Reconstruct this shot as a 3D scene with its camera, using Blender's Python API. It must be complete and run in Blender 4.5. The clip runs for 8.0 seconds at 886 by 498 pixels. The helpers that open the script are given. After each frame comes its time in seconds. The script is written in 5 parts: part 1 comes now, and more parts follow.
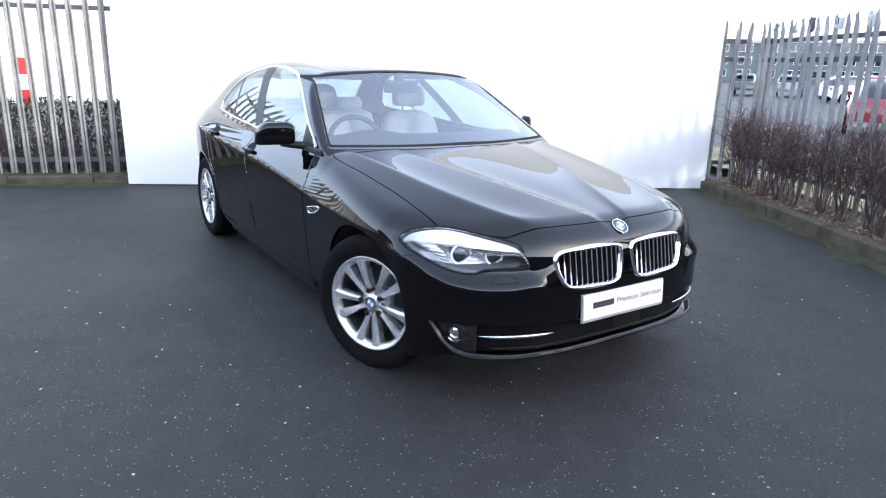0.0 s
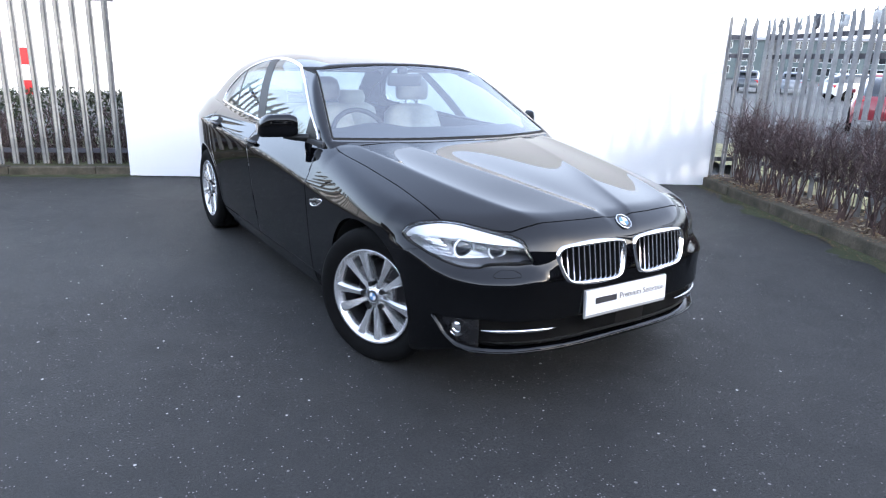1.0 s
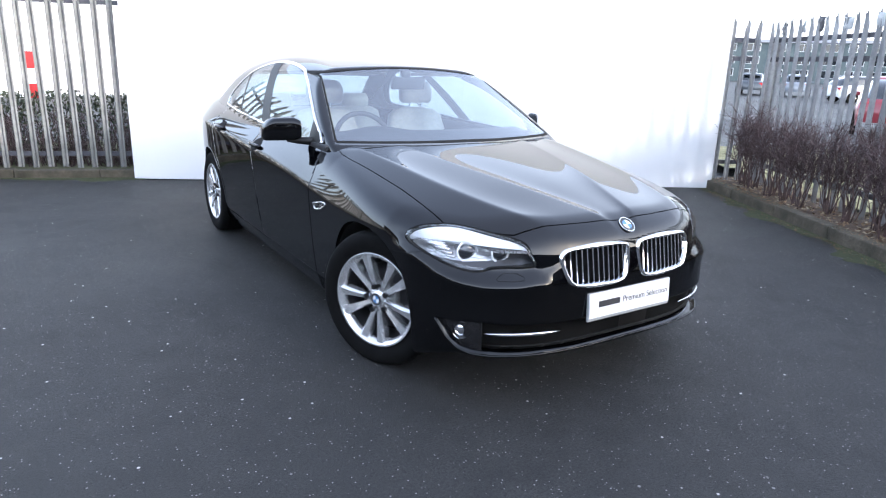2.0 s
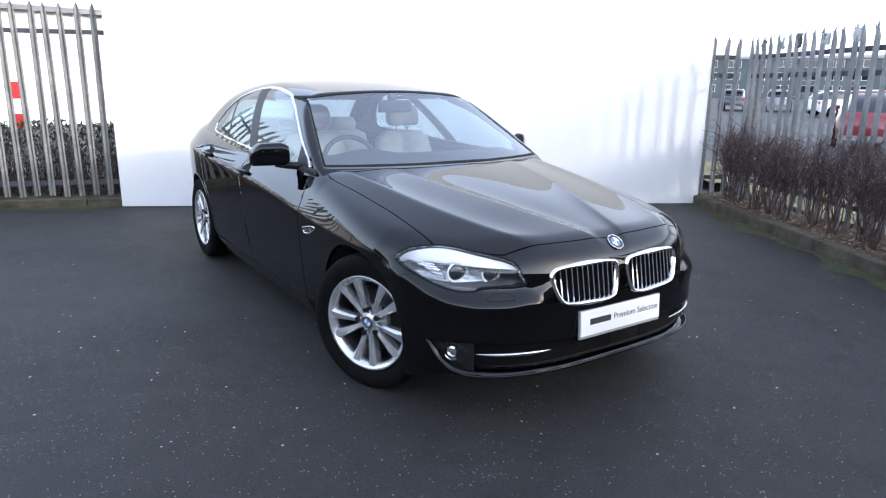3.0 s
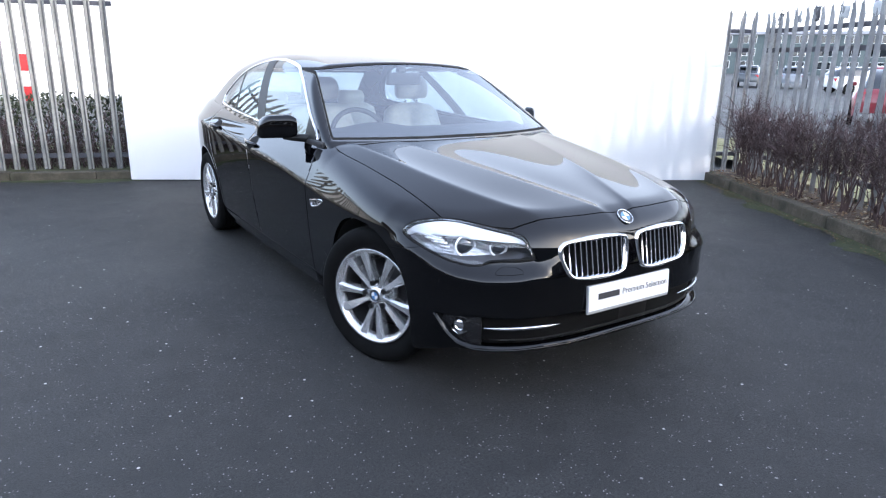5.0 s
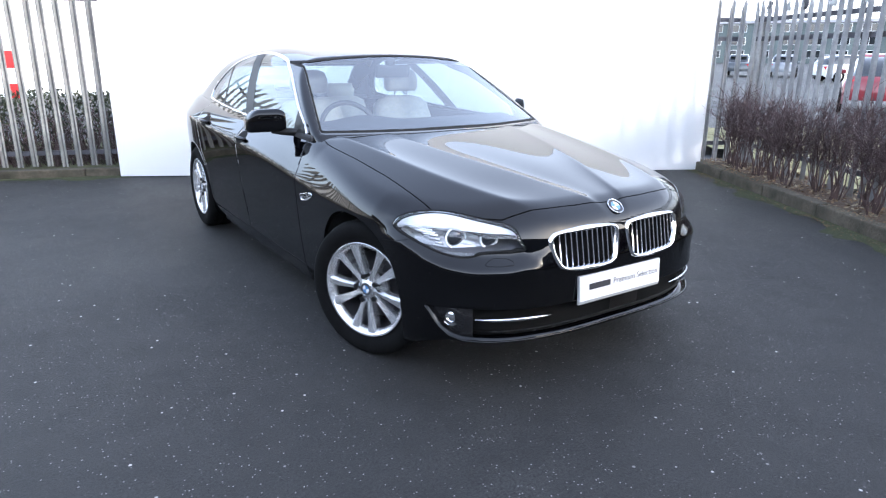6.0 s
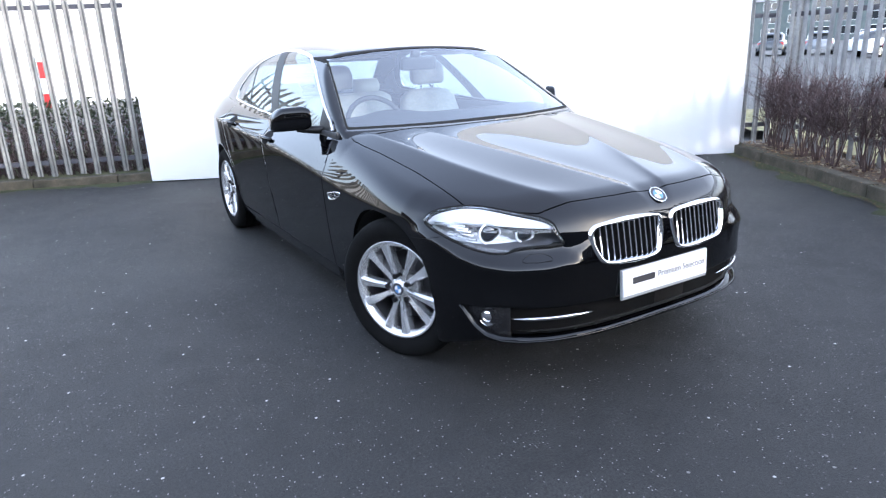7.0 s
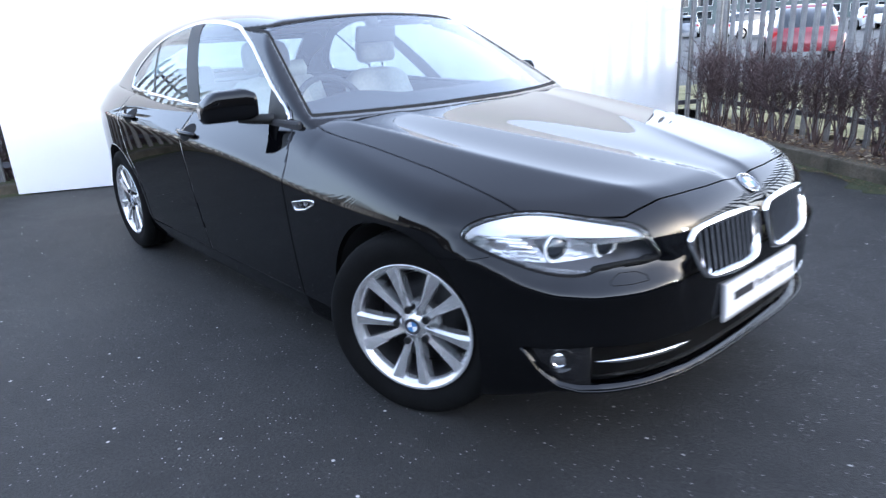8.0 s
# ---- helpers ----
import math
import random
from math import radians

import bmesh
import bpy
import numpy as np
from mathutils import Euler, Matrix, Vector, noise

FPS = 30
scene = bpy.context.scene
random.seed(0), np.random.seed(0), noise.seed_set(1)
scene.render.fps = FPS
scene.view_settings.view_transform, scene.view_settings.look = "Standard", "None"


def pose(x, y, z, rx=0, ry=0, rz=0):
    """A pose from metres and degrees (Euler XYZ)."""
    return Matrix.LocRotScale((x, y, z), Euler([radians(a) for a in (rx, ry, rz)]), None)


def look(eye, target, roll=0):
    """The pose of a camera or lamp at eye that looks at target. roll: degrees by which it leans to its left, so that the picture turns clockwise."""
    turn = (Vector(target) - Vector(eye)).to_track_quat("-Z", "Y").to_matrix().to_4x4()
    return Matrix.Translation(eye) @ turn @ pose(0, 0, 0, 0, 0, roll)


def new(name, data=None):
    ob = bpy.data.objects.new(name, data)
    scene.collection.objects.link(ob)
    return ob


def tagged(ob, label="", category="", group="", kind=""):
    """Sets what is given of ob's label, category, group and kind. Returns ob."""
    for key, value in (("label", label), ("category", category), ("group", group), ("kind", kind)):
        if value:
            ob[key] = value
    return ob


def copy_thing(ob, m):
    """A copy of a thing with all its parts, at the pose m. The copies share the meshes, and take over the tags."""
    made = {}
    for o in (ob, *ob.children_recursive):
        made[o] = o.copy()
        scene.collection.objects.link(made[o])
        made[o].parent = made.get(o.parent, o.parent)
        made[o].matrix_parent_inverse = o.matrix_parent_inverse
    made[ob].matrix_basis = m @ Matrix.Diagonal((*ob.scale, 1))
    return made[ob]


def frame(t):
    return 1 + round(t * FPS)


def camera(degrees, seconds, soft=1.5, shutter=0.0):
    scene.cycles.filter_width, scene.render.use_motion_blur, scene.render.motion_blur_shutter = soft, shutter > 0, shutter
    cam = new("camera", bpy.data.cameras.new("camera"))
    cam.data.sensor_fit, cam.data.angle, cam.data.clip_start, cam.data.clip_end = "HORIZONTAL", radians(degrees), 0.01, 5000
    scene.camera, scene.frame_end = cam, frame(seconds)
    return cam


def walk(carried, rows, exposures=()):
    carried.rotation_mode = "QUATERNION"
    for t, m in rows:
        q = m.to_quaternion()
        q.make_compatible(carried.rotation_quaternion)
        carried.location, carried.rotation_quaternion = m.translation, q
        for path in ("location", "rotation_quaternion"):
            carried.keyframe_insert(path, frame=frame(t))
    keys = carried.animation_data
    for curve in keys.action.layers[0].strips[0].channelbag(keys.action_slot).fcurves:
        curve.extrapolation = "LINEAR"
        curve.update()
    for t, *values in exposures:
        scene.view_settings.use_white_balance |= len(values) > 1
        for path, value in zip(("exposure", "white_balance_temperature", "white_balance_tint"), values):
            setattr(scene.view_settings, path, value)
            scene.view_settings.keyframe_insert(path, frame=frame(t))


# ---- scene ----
cam = camera(68.3, 8.0, soft=1.2, shutter=0.35)
PATH = [
    (0, (-2.201, -2.672, 1.43), (-1.146, -1.06, 0.893), 1.4),
    (0.5, (-2.202, -2.667, 1.43), (-1.151, -1.055, 0.885), 1.2),
    (1, (-2.206, -2.663, 1.425), (-1.155, -1.054, 0.872), 1.9),
    (2.5, (-2.205, -2.667, 1.43), (-1.163, -1.043, 0.903), 1.6),
    (3, (-2.207, -2.668, 1.432), (-1.131, -1.053, 0.948), 0.7),
    (3.5, (-2.208, -2.667, 1.428), (-1.132, -1.06, 0.915), 1.3),
    (4, (-2.207, -2.666, 1.427), (-1.132, -1.062, 0.905), 1.2),
    (4.5, (-2.201, -2.658, 1.42), (-1.154, -1.042, 0.882), 1.3),
    (6, (-2.183, -2.663, 1.408), (-1.125, -1.065, 0.835), 0.3),
    (6.5, (-2.162, -2.652, 1.407), (-1.124, -1.046, 0.822), -0.3),
    (6.8, (-2.140, -2.620, 1.398), (-1.157, -0.971, 0.812), -1.2),
    (7, (-2.128, -2.559, 1.388), (-1.153, -0.914, 0.798), -2.3),
    (7.2, (-2.130, -2.443, 1.370), (-1.064, -0.849, 0.797), -2.0),
    (7.3, (-2.137, -2.357, 1.360), (-1.016, -0.800, 0.785), -2.4),
    (7.4, (-2.143, -2.262, 1.353), (-0.971, -0.745, 0.756), -4.2),
    (7.5, (-2.167, -2.173, 1.363), (-0.917, -0.721, 0.79), -5.0),
    (7.6, (-2.160, -2.074, 1.373), (-0.928, -0.613, 0.798), -6.0),
    (7.8, (-2.142, -1.888, 1.370), (-0.930, -0.431, 0.743), -4.2),
    (8, (-2.113, -1.657, 1.287), (-0.88, -0.214, 0.657), -3.2),
]
EXPOSURE = [(0, 1.93, 5880), (1.0, 1.94, 5880), (2.5, 1.90, 5880), (3.0, 1.52, 5900), (3.3, 1.52, 5900), (3.7, 1.56, 5900), (4.5, 1.74, 5850), (6, 1.98, 5850), (7, 2.10, 5800), (8, 1.90, 5620)]
walk(cam, [(t, look(eye, target, roll)) for t, eye, target, roll in PATH],
     exposures=[(t, stops, kelvin, 10) for t, stops, kelvin in EXPOSURE])

# ---- light: low winter sun behind the camera, clear pale sky ----
SUN_AZ, SUN_EL = radians(154.0), radians(14.0)
to_sun = Vector((math.sin(SUN_AZ) * math.cos(SUN_EL), math.cos(SUN_AZ) * math.cos(SUN_EL), math.sin(SUN_EL)))
world = bpy.data.worlds.new("sky")
scene.world = world
world.use_nodes = True
wn = world.node_tree.nodes
sky = wn.new("ShaderNodeTexSky")
sky.sky_type = "NISHITA"
sky.sun_disc = False
sky.sun_elevation = SUN_EL
sky.sun_rotation = SUN_AZ
sky.air_density, sky.dust_density, sky.ozone_density = 1.0, 2.5, 1.5
# thin bright haze over the clear sky
veil = wn.new("ShaderNodeMix")
veil.data_type, veil.blend_type = "RGBA", "ADD"
veil.inputs[0].default_value = 1.0
up = wn.new("ShaderNodeSeparateXYZ")
world.node_tree.links.new(wn.new("ShaderNodeTexCoord").outputs["Generated"], up.inputs[0])
haze = wn.new("ShaderNodeValToRGB")
haze.color_ramp.elements.new(0.3)
haze.color_ramp.elements.new(0.6)
for e, (at, colour) in zip(haze.color_ramp.elements, ((0.0, (7.2, 7.1, 7.3)), (0.30, (6.0, 5.95, 6.25)), (0.55, (2.9, 2.9, 3.2)), (0.8, (2.2, 2.2, 2.5)))):
    e.position, e.color = at, (*colour, 1)
world.node_tree.links.new(up.outputs[2], haze.inputs[0])
# the haze is brighter on the sun's side of the sky
toward = wn.new("ShaderNodeVectorMath")
toward.operation = "DOT_PRODUCT"
toward.inputs[1].default_value = to_sun
world.node_tree.links.new(wn["Texture Coordinate"].outputs["Generated"], toward.inputs[0])
glow = wn.new("ShaderNodeMapRange")
glow.interpolation_type = "SMOOTHSTEP"
for key, value in zip(("From Min", "From Max", "To Min", "To Max"), (-0.8, 1.0, 0.80, 1.25)):
    glow.inputs[key].default_value = value
world.node_tree.links.new(toward.outputs["Value"], glow.inputs["Value"])
lit = wn.new("ShaderNodeVectorMath")
lit.operation = "SCALE"
world.node_tree.links.new(haze.outputs[0], lit.inputs[0])
world.node_tree.links.new(glow.outputs[0], lit.inputs["Scale"])
world.node_tree.links.new(lit.outputs[0], veil.inputs[7])
wn["Background"].inputs["Strength"].default_value = 0.115
world.node_tree.links.new(sky.outputs["Color"], veil.inputs[6])
world.node_tree.links.new(veil.outputs[2], wn["Background"].inputs["Color"])
sun_data = bpy.data.lights.new("sun", "SUN")
sun_data.energy, sun_data.angle, sun_data.color = 0.6, radians(2.0), (1.0, 0.96, 0.91)
sun = new("sun", sun_data)
sun.matrix_world = look((0, 0, 30), Vector((0, 0, 30)) - to_sun)


# ---- materials ----
def material(name, color=(0.5, 0.5, 0.5), rough=0.5, metal=0.0, coat=0.0):
    m = bpy.data.materials.new(name)
    m.use_nodes = True
    b = m.node_tree.nodes["Principled BSDF"]
    b.inputs["Base Color"].default_value = (*color, 1)
    b.inputs["Roughness"].default_value = rough
    b.inputs["Metallic"].default_value = metal
    b.inputs["Coat Weight"].default_value = coat
    b.inputs["Coat Roughness"].default_value = 0.02
    return m


def node(m, kind, **values):
    n = m.node_tree.nodes.new(kind)
    for key, value in values.items():
        n.inputs[key].default_value = value
    return n


def link(m, a, b):
    m.node_tree.links.new(a, b)


def bsdf(m):
    return m.node_tree.nodes["Principled BSDF"]


def world_coords(m):
    return m.node_tree.nodes.new("ShaderNodeNewGeometry").outputs["Position"]


def ramp(m, source, stops):
    n = m.node_tree.nodes.new("ShaderNodeValToRGB")
    e = n.color_ramp.elements
    while len(e) < len(stops):
        e.new(0.5)
    for k, (p, c) in zip(e, stops):
        k.position, k.color = p, (*c, 1)
    link(m, source, n.inputs["Fac"])
    return n.outputs["Color"]


def mixed(m, fac, a, b, mode="MIX"):
    n = m.node_tree.nodes.new("ShaderNodeMix")
    n.data_type, n.blend_type = "RGBA", mode
    for sock, value in ((n.inputs[0], fac), (n.inputs[6], a), (n.inputs[7], b)):
        if isinstance(value, (int, float)):
            sock.default_value = value
        elif isinstance(value, tuple):
            sock.default_value = (*value, 1)
        else:
            link(m, value, sock)
    return n.outputs[2]


def noise_of(m, at, scale, detail=4, rough=0.6):
    n = node(m, "ShaderNodeTexNoise", Scale=scale, Detail=detail, Roughness=rough)
    link(m, at, n.inputs["Vector"])
    return n.outputs["Fac"]


def bump(m, height, strength, distance):
    n = node(m, "ShaderNodeBump", Strength=strength, Distance=distance)
    link(m, height, n.inputs["Height"])
    link(m, n.outputs["Normal"], bsdf(m).inputs["Normal"])


def mottled(name, dark, light, rough, scale, relief=0.0, metal=0.0, fine=None, coat=0.0):
    """A surface that varies between two colours at two scales."""
    m = material(name, light, rough, metal, coat)
    at = world_coords(m)
    big = noise_of(m, at, scale)
    small = noise_of(m, at, fine or scale * 9, 6)
    col = mixed(m, ramp(m, big, [(0.3, (0, 0, 0)), (0.7, (1, 1, 1))]), dark, light)
    mid = tuple((a + b) / 2 * (0.97 if min(dark) > 0.7 else 0.7) for a, b in zip(dark, light))
    col = mixed(m, ramp(m, small, [(0.35, (0.6, 0.6, 0.6)), (0.6, (0, 0, 0))]), col, mid)
    link(m, col, bsdf(m).inputs["Base Color"])
    if relief:
        bump(m, small, 0.6, relief)
    return m


def asphalt_material():
    m = material("asphalt", (0.05, 0.05, 0.052), 0.85)
    at = world_coords(m)
    grain = noise_of(m, at, 95, 5, 0.8)
    patch = noise_of(m, at, 0.7, 5, 0.6)
    base = mixed(m, ramp(m, patch, [(0.35, (0, 0, 0)), (0.65, (1, 1, 1))]), (0.030, 0.030, 0.029), (0.047, 0.047, 0.045))
    base = mixed(m, ramp(m, grain, [(0.42, (0, 0, 0)), (0.54, (1, 1, 1))]), (0.014, 0.014, 0.014), base)
    blotch = noise_of(m, at, 6.0, 5, 0.65)
    base = mixed(m, ramp(m, blotch, [(0.42, (0, 0, 0)), (0.62, (0.45, 0.45, 0.45))]), base, (0.014, 0.014, 0.014))
    v = node(m, "ShaderNodeTexVoronoi", Scale=85.0)
    link(m, at, v.inputs["Vector"])
    chance = m.node_tree.nodes.new("ShaderNodeSeparateColor")
    link(m, v.outputs["Color"], chance.inputs[0])
    spot = ramp(m, v.outputs["Distance"], [(0.22, (1, 1, 1)), (0.30, (0, 0, 0))])
    rare = ramp(m, chance.outputs[0], [(0.875, (0, 0, 0)), (0.98, (1, 1, 1))])
    both = mixed(m, 1.0, spot, rare, "MULTIPLY")
    base = mixed(m, both, base, (0.34, 0.335, 0.325))
    # scattered larger grit
    v2 = node(m, "ShaderNodeTexVoronoi", Scale=24.0)
    link(m, at, v2.inputs["Vector"])
    chance2 = m.node_tree.nodes.new("ShaderNodeSeparateColor")
    link(m, v2.outputs["Color"], chance2.inputs[0])
    grit = mixed(m, 1.0, ramp(m, v2.outputs["Distance"], [(0.11, (1, 1, 1)), (0.18, (0, 0, 0))]), ramp(m, chance2.outputs[0], [(0.945, (0, 0, 0)), (0.97, (1, 1, 1))]), "MULTIPLY")
    base = mixed(m, grit, base, (0.62, 0.61, 0.58))
    link(m, base, bsdf(m).inputs["Base Color"])
    rg = ramp(m, patch, [(0.3, (0.50, 0.50, 0.50)), (0.7, (0.72, 0.72, 0.72))])
    link(m, rg, bsdf(m).inputs["Roughness"])
    bsdf(m).inputs["Specular IOR Level"].default_value = 0.38
    bump(m, grain, 0.8, 0.007)
    return m


def thin_glass(name, tint, gloss=0.06, grow=0.9):
    """A pane without refraction: clear, with a reflection that grows towards the edge."""
    m = bpy.data.materials.new(name)
    m.use_nodes = True
    nt = m.node_tree
    nt.nodes.remove(nt.nodes["Principled BSDF"])
    clear = nt.nodes.new("ShaderNodeBsdfTransparent")
    clear.inputs["Color"].default_value = (*tint, 1)
    shine = nt.nodes.new("ShaderNodeBsdfGlossy")
    shine.inputs["Roughness"].default_value = 0.0
    shine.inputs["Color"].default_value = (0.96, 0.98, 1.0, 1)
    face = nt.nodes.new("ShaderNodeLayerWeight")
    face.inputs["Blend"].default_value = 0.5
    power = nt.nodes.new("ShaderNodeMath")
    power.operation = "POWER"
    power.inputs[1].default_value = 4.6
    nt.links.new(face.outputs["Facing"], power.inputs[0])
    fr = nt.nodes.new("ShaderNodeMath")
    fr.operation = "MULTIPLY_ADD"
    fr.inputs[1].default_value, fr.inputs[2].default_value = grow, gloss
    nt.links.new(power.outputs[0], fr.inputs[0])
    mix = nt.nodes.new("ShaderNodeMixShader")
    nt.links.new(fr.outputs[0], mix.inputs[0])
    nt.links.new(clear.outputs[0], mix.inputs[1])
    nt.links.new(shine.outputs[0], mix.inputs[2])
    nt.links.new(mix.outputs[0], nt.nodes["Material Output"].inputs["Surface"])
    return m


ASPHALT = asphalt_material()
PAINT = material("black_paint", (0.0006, 0.0007, 0.0012), 0.5, 0.0, 1.0)
bsdf(PAINT).inputs["Specular IOR Level"].default_value = 0.0
bsdf(PAINT).inputs["Coat IOR"].default_value = 1.5
PLASTIC = mottled("black_plastic", (0.003, 0.003, 0.003), (0.006, 0.006, 0.006), 0.5, 30)
RUBBER = mottled("tyre_rubber", (0.0025, 0.0025, 0.0025), (0.006, 0.006, 0.006), 0.85, 12)
bsdf(RUBBER).inputs["Specular IOR Level"].default_value = 0.15
CHROME = material("chrome", (0.85, 0.86, 0.88), 0.08, 1.0)
SATIN = material("satin_silver", (0.62, 0.63, 0.65), 0.25, 1.0)
ALLOY = mottled("silver_alloy", (0.80, 0.80, 0.80), (0.86, 0.86, 0.86), 0.2, 3, 0, 0.78, fine=6)
DARKMETAL = material("brake_metal", (0.02, 0.02, 0.022), 0.5, 0.6)
GLASS = thin_glass("window_glass", (0.48, 0.59, 0.63), 0.10, 0.75)
SCREENGLASS = thin_glass("windscreen_glass", (0.72, 0.80, 0.83), 0.24, 0.76)
LAMPGLASS = thin_glass("lamp_glass", (0.95, 0.96, 0.97), 0.05)
WHITEBOARD = mottled("white_board", (0.83, 0.835, 0.84), (0.86, 0.86, 0.855), 0.7, 0.5, 0.0, fine=1.7)
bsdf(WHITEBOARD).inputs["Roughness"].default_value = 0.6
GALV = mottled("galvanised_steel", (0.19, 0.19, 0.20), (0.46, 0.46, 0.455), 0.4, 2.2, 0, 0.3)
GALV_OLD = mottled("weathered_steel", (0.14, 0.14, 0.14), (0.29, 0.285, 0.275), 0.55, 2.6, 0, 0.2)
KERB = mottled("kerb_concrete", (0.030, 0.029, 0.018), (0.135, 0.115, 0.085), 0.95, 5.0, 0.015)
SOIL = mottled("leaf_litter", (0.045, 0.03, 0.02), (0.14, 0.10, 0.07), 0.95, 7, 0.02)
TWIG = mottled("bare_twigs", (0.060, 0.040, 0.040), (0.135, 0.092, 0.090), 0.9, 9)
GRASS = mottled("rough_grass", (0.05, 0.06, 0.02), (0.13, 0.13, 0.06), 0.95, 5, 0.01)
DRYGRASS = mottled("dry_grass", (0.13, 0.13, 0.06), (0.30, 0.28, 0.15), 0.95, 4, 0.02)
BLACK = material("void_black", (0.0015, 0.0015, 0.0015), 0.9)
WHITE = material("plate_white", (0.8, 0.8, 0.8), 0.35)
CREAM = mottled("cream_leather", (0.34, 0.32, 0.285), (0.43, 0.41, 0.37), 0.5, 8, 0.001)
DASH = mottled("dark_dashboard", (0.018, 0.018, 0.02), (0.03, 0.03, 0.032), 0.6, 25)


# ---- mesh helpers ----
def link_mesh(name, verts, faces, mat, parent=None, label="", smooth=True):
    me = bpy.data.meshes.new(name)
    me.from_pydata([tuple(map(float, v)) for v in verts], [], [tuple(int(i) for i in f) for f in faces])
    me.materials.append(mat)
    if smooth:
        me.shade_smooth()
    me.validate()
    ob = new(name, me)
    if parent:
        ob.parent = parent
    if label:
        ob["label"] = label
    return ob


def part(name, bm, mat, parent=None, label="", smooth=False):
    me = bpy.data.meshes.new(name)
    bmesh.ops.recalc_face_normals(bm, faces=bm.faces)
    bm.to_mesh(me)
    bm.free()
    me.materials.append(mat)
    if smooth:
        me.shade_smooth()
    ob = new(name, me)
    if parent:
        ob.parent = parent
    if label:
        ob["label"] = label
    return ob


def box(bm, m, sx, sy, sz, bevel=0.0, segments=2):
    """A block of the given size, centred on the pose m, with rounded edges."""
    made = bmesh.ops.create_cube(bm, size=1, matrix=m @ Matrix.Diagonal((sx, sy, sz, 1)))
    if bevel:
        edges = {e for v in made["verts"] for e in v.link_edges}
        bmesh.ops.bevel(bm, geom=list(edges), offset=bevel, segments=segments, affect="EDGES", profile=0.5)


def cyl(bm, a, b, r, r2=None, seg=12, caps=True):
    a, b = Vector(a), Vector(b)
    d = b - a
    m = Matrix.Translation((a + b) / 2) @ d.to_track_quat("Z", "Y").to_matrix().to_4x4()
    bmesh.ops.create_cone(bm, cap_ends=caps, segments=seg, radius1=r, radius2=r if r2 is None else r2, depth=d.length, matrix=m)


def tube(bm, points, r, seg=8, closed=False):
    """A round bar along the points."""
    pts = [Vector(p) for p in points]
    n = len(pts)
    rings = []
    for i, p in enumerate(pts):
        a = pts[(i - 1) % n] if closed or i else p
        b = pts[(i + 1) % n] if closed or i < n - 1 else p
        d = (b - a).normalized()
        side = d.cross(Vector((0, 0, 1)))
        side = side.normalized() if side.length > 1e-4 else Vector((1, 0, 0))
        up = side.cross(d)
        rr = r[i] if isinstance(r, (list, tuple)) else r
        rings.append([bm.verts.new(p + side * math.cos(k * 2 * math.pi / seg) * rr + up * math.sin(k * 2 * math.pi / seg) * rr) for k in range(seg)])
    for i in range(n if closed else n - 1):
        q, w = rings[i], rings[(i + 1) % n]
        for k in range(seg):
            bm.faces.new((q[k], q[(k + 1) % seg], w[(k + 1) % seg], w[k]))
    if not closed:
        bm.faces.new(rings[0][::-1])
        bm.faces.new(rings[-1])


def spline(xs, ys):
    """A smooth curve (natural cubic) through the knots, for numpy arrays; straight past the ends."""
    xs, ys = np.array(xs, float), np.array(ys, float)
    n = len(xs)
    h = np.diff(xs)
    A, r = np.eye(n), np.zeros(n)
    for i in range(1, n - 1):
        A[i, i - 1], A[i, i], A[i, i + 1] = h[i - 1], 2 * (h[i - 1] + h[i]), h[i]
        r[i] = 6 * ((ys[i + 1] - ys[i]) / h[i] - (ys[i] - ys[i - 1]) / h[i - 1])
    m = np.linalg.solve(A, r)

    def f(x):
        x = np.asarray(x, float)
        i = np.clip(np.searchsorted(xs, x) - 1, 0, n - 2)
        c = np.clip(x, xs[0], xs[-1])
        a, b = xs[i + 1] - c, c - xs[i]
        y = m[i] * a ** 3 / (6 * h[i]) + m[i + 1] * b ** 3 / (6 * h[i]) + (ys[i] / h[i] - m[i] * h[i] / 6) * a + (ys[i + 1] / h[i] - m[i + 1] * h[i] / 6) * b
        s0 = (ys[1] - ys[0]) / h[0] - h[0] * m[1] / 6
        s1 = (ys[-1] - ys[-2]) / h[-1] + h[-1] * m[-2] / 6
        return y + np.where(x < xs[0], (x - xs[0]) * s0, 0) + np.where(x > xs[-1], (x - xs[-1]) * s1, 0)
    return f


def smax(a, b, k):
    h = np.maximum(k - np.abs(a - b), 0) / k
    return np.maximum(a, b) + h * h * k * 0.25


def rounded_outline(points, steps=8):
    """A closed smooth curve through the points (Catmull-Rom)."""
    p = np.array(points, float)
    n, out = len(p), []
    for i in range(n):
        a, b, c, d = p[i - 1], p[i], p[(i + 1) % n], p[(i + 2) % n]
        for k in range(steps):
            t = k / steps
            out.append(0.5 * (2 * b + (c - a) * t + (2 * a - 5 * b + 4 * c - d) * t * t + (3 * b - a - 3 * c + d) * t ** 3))
    return np.array(out)


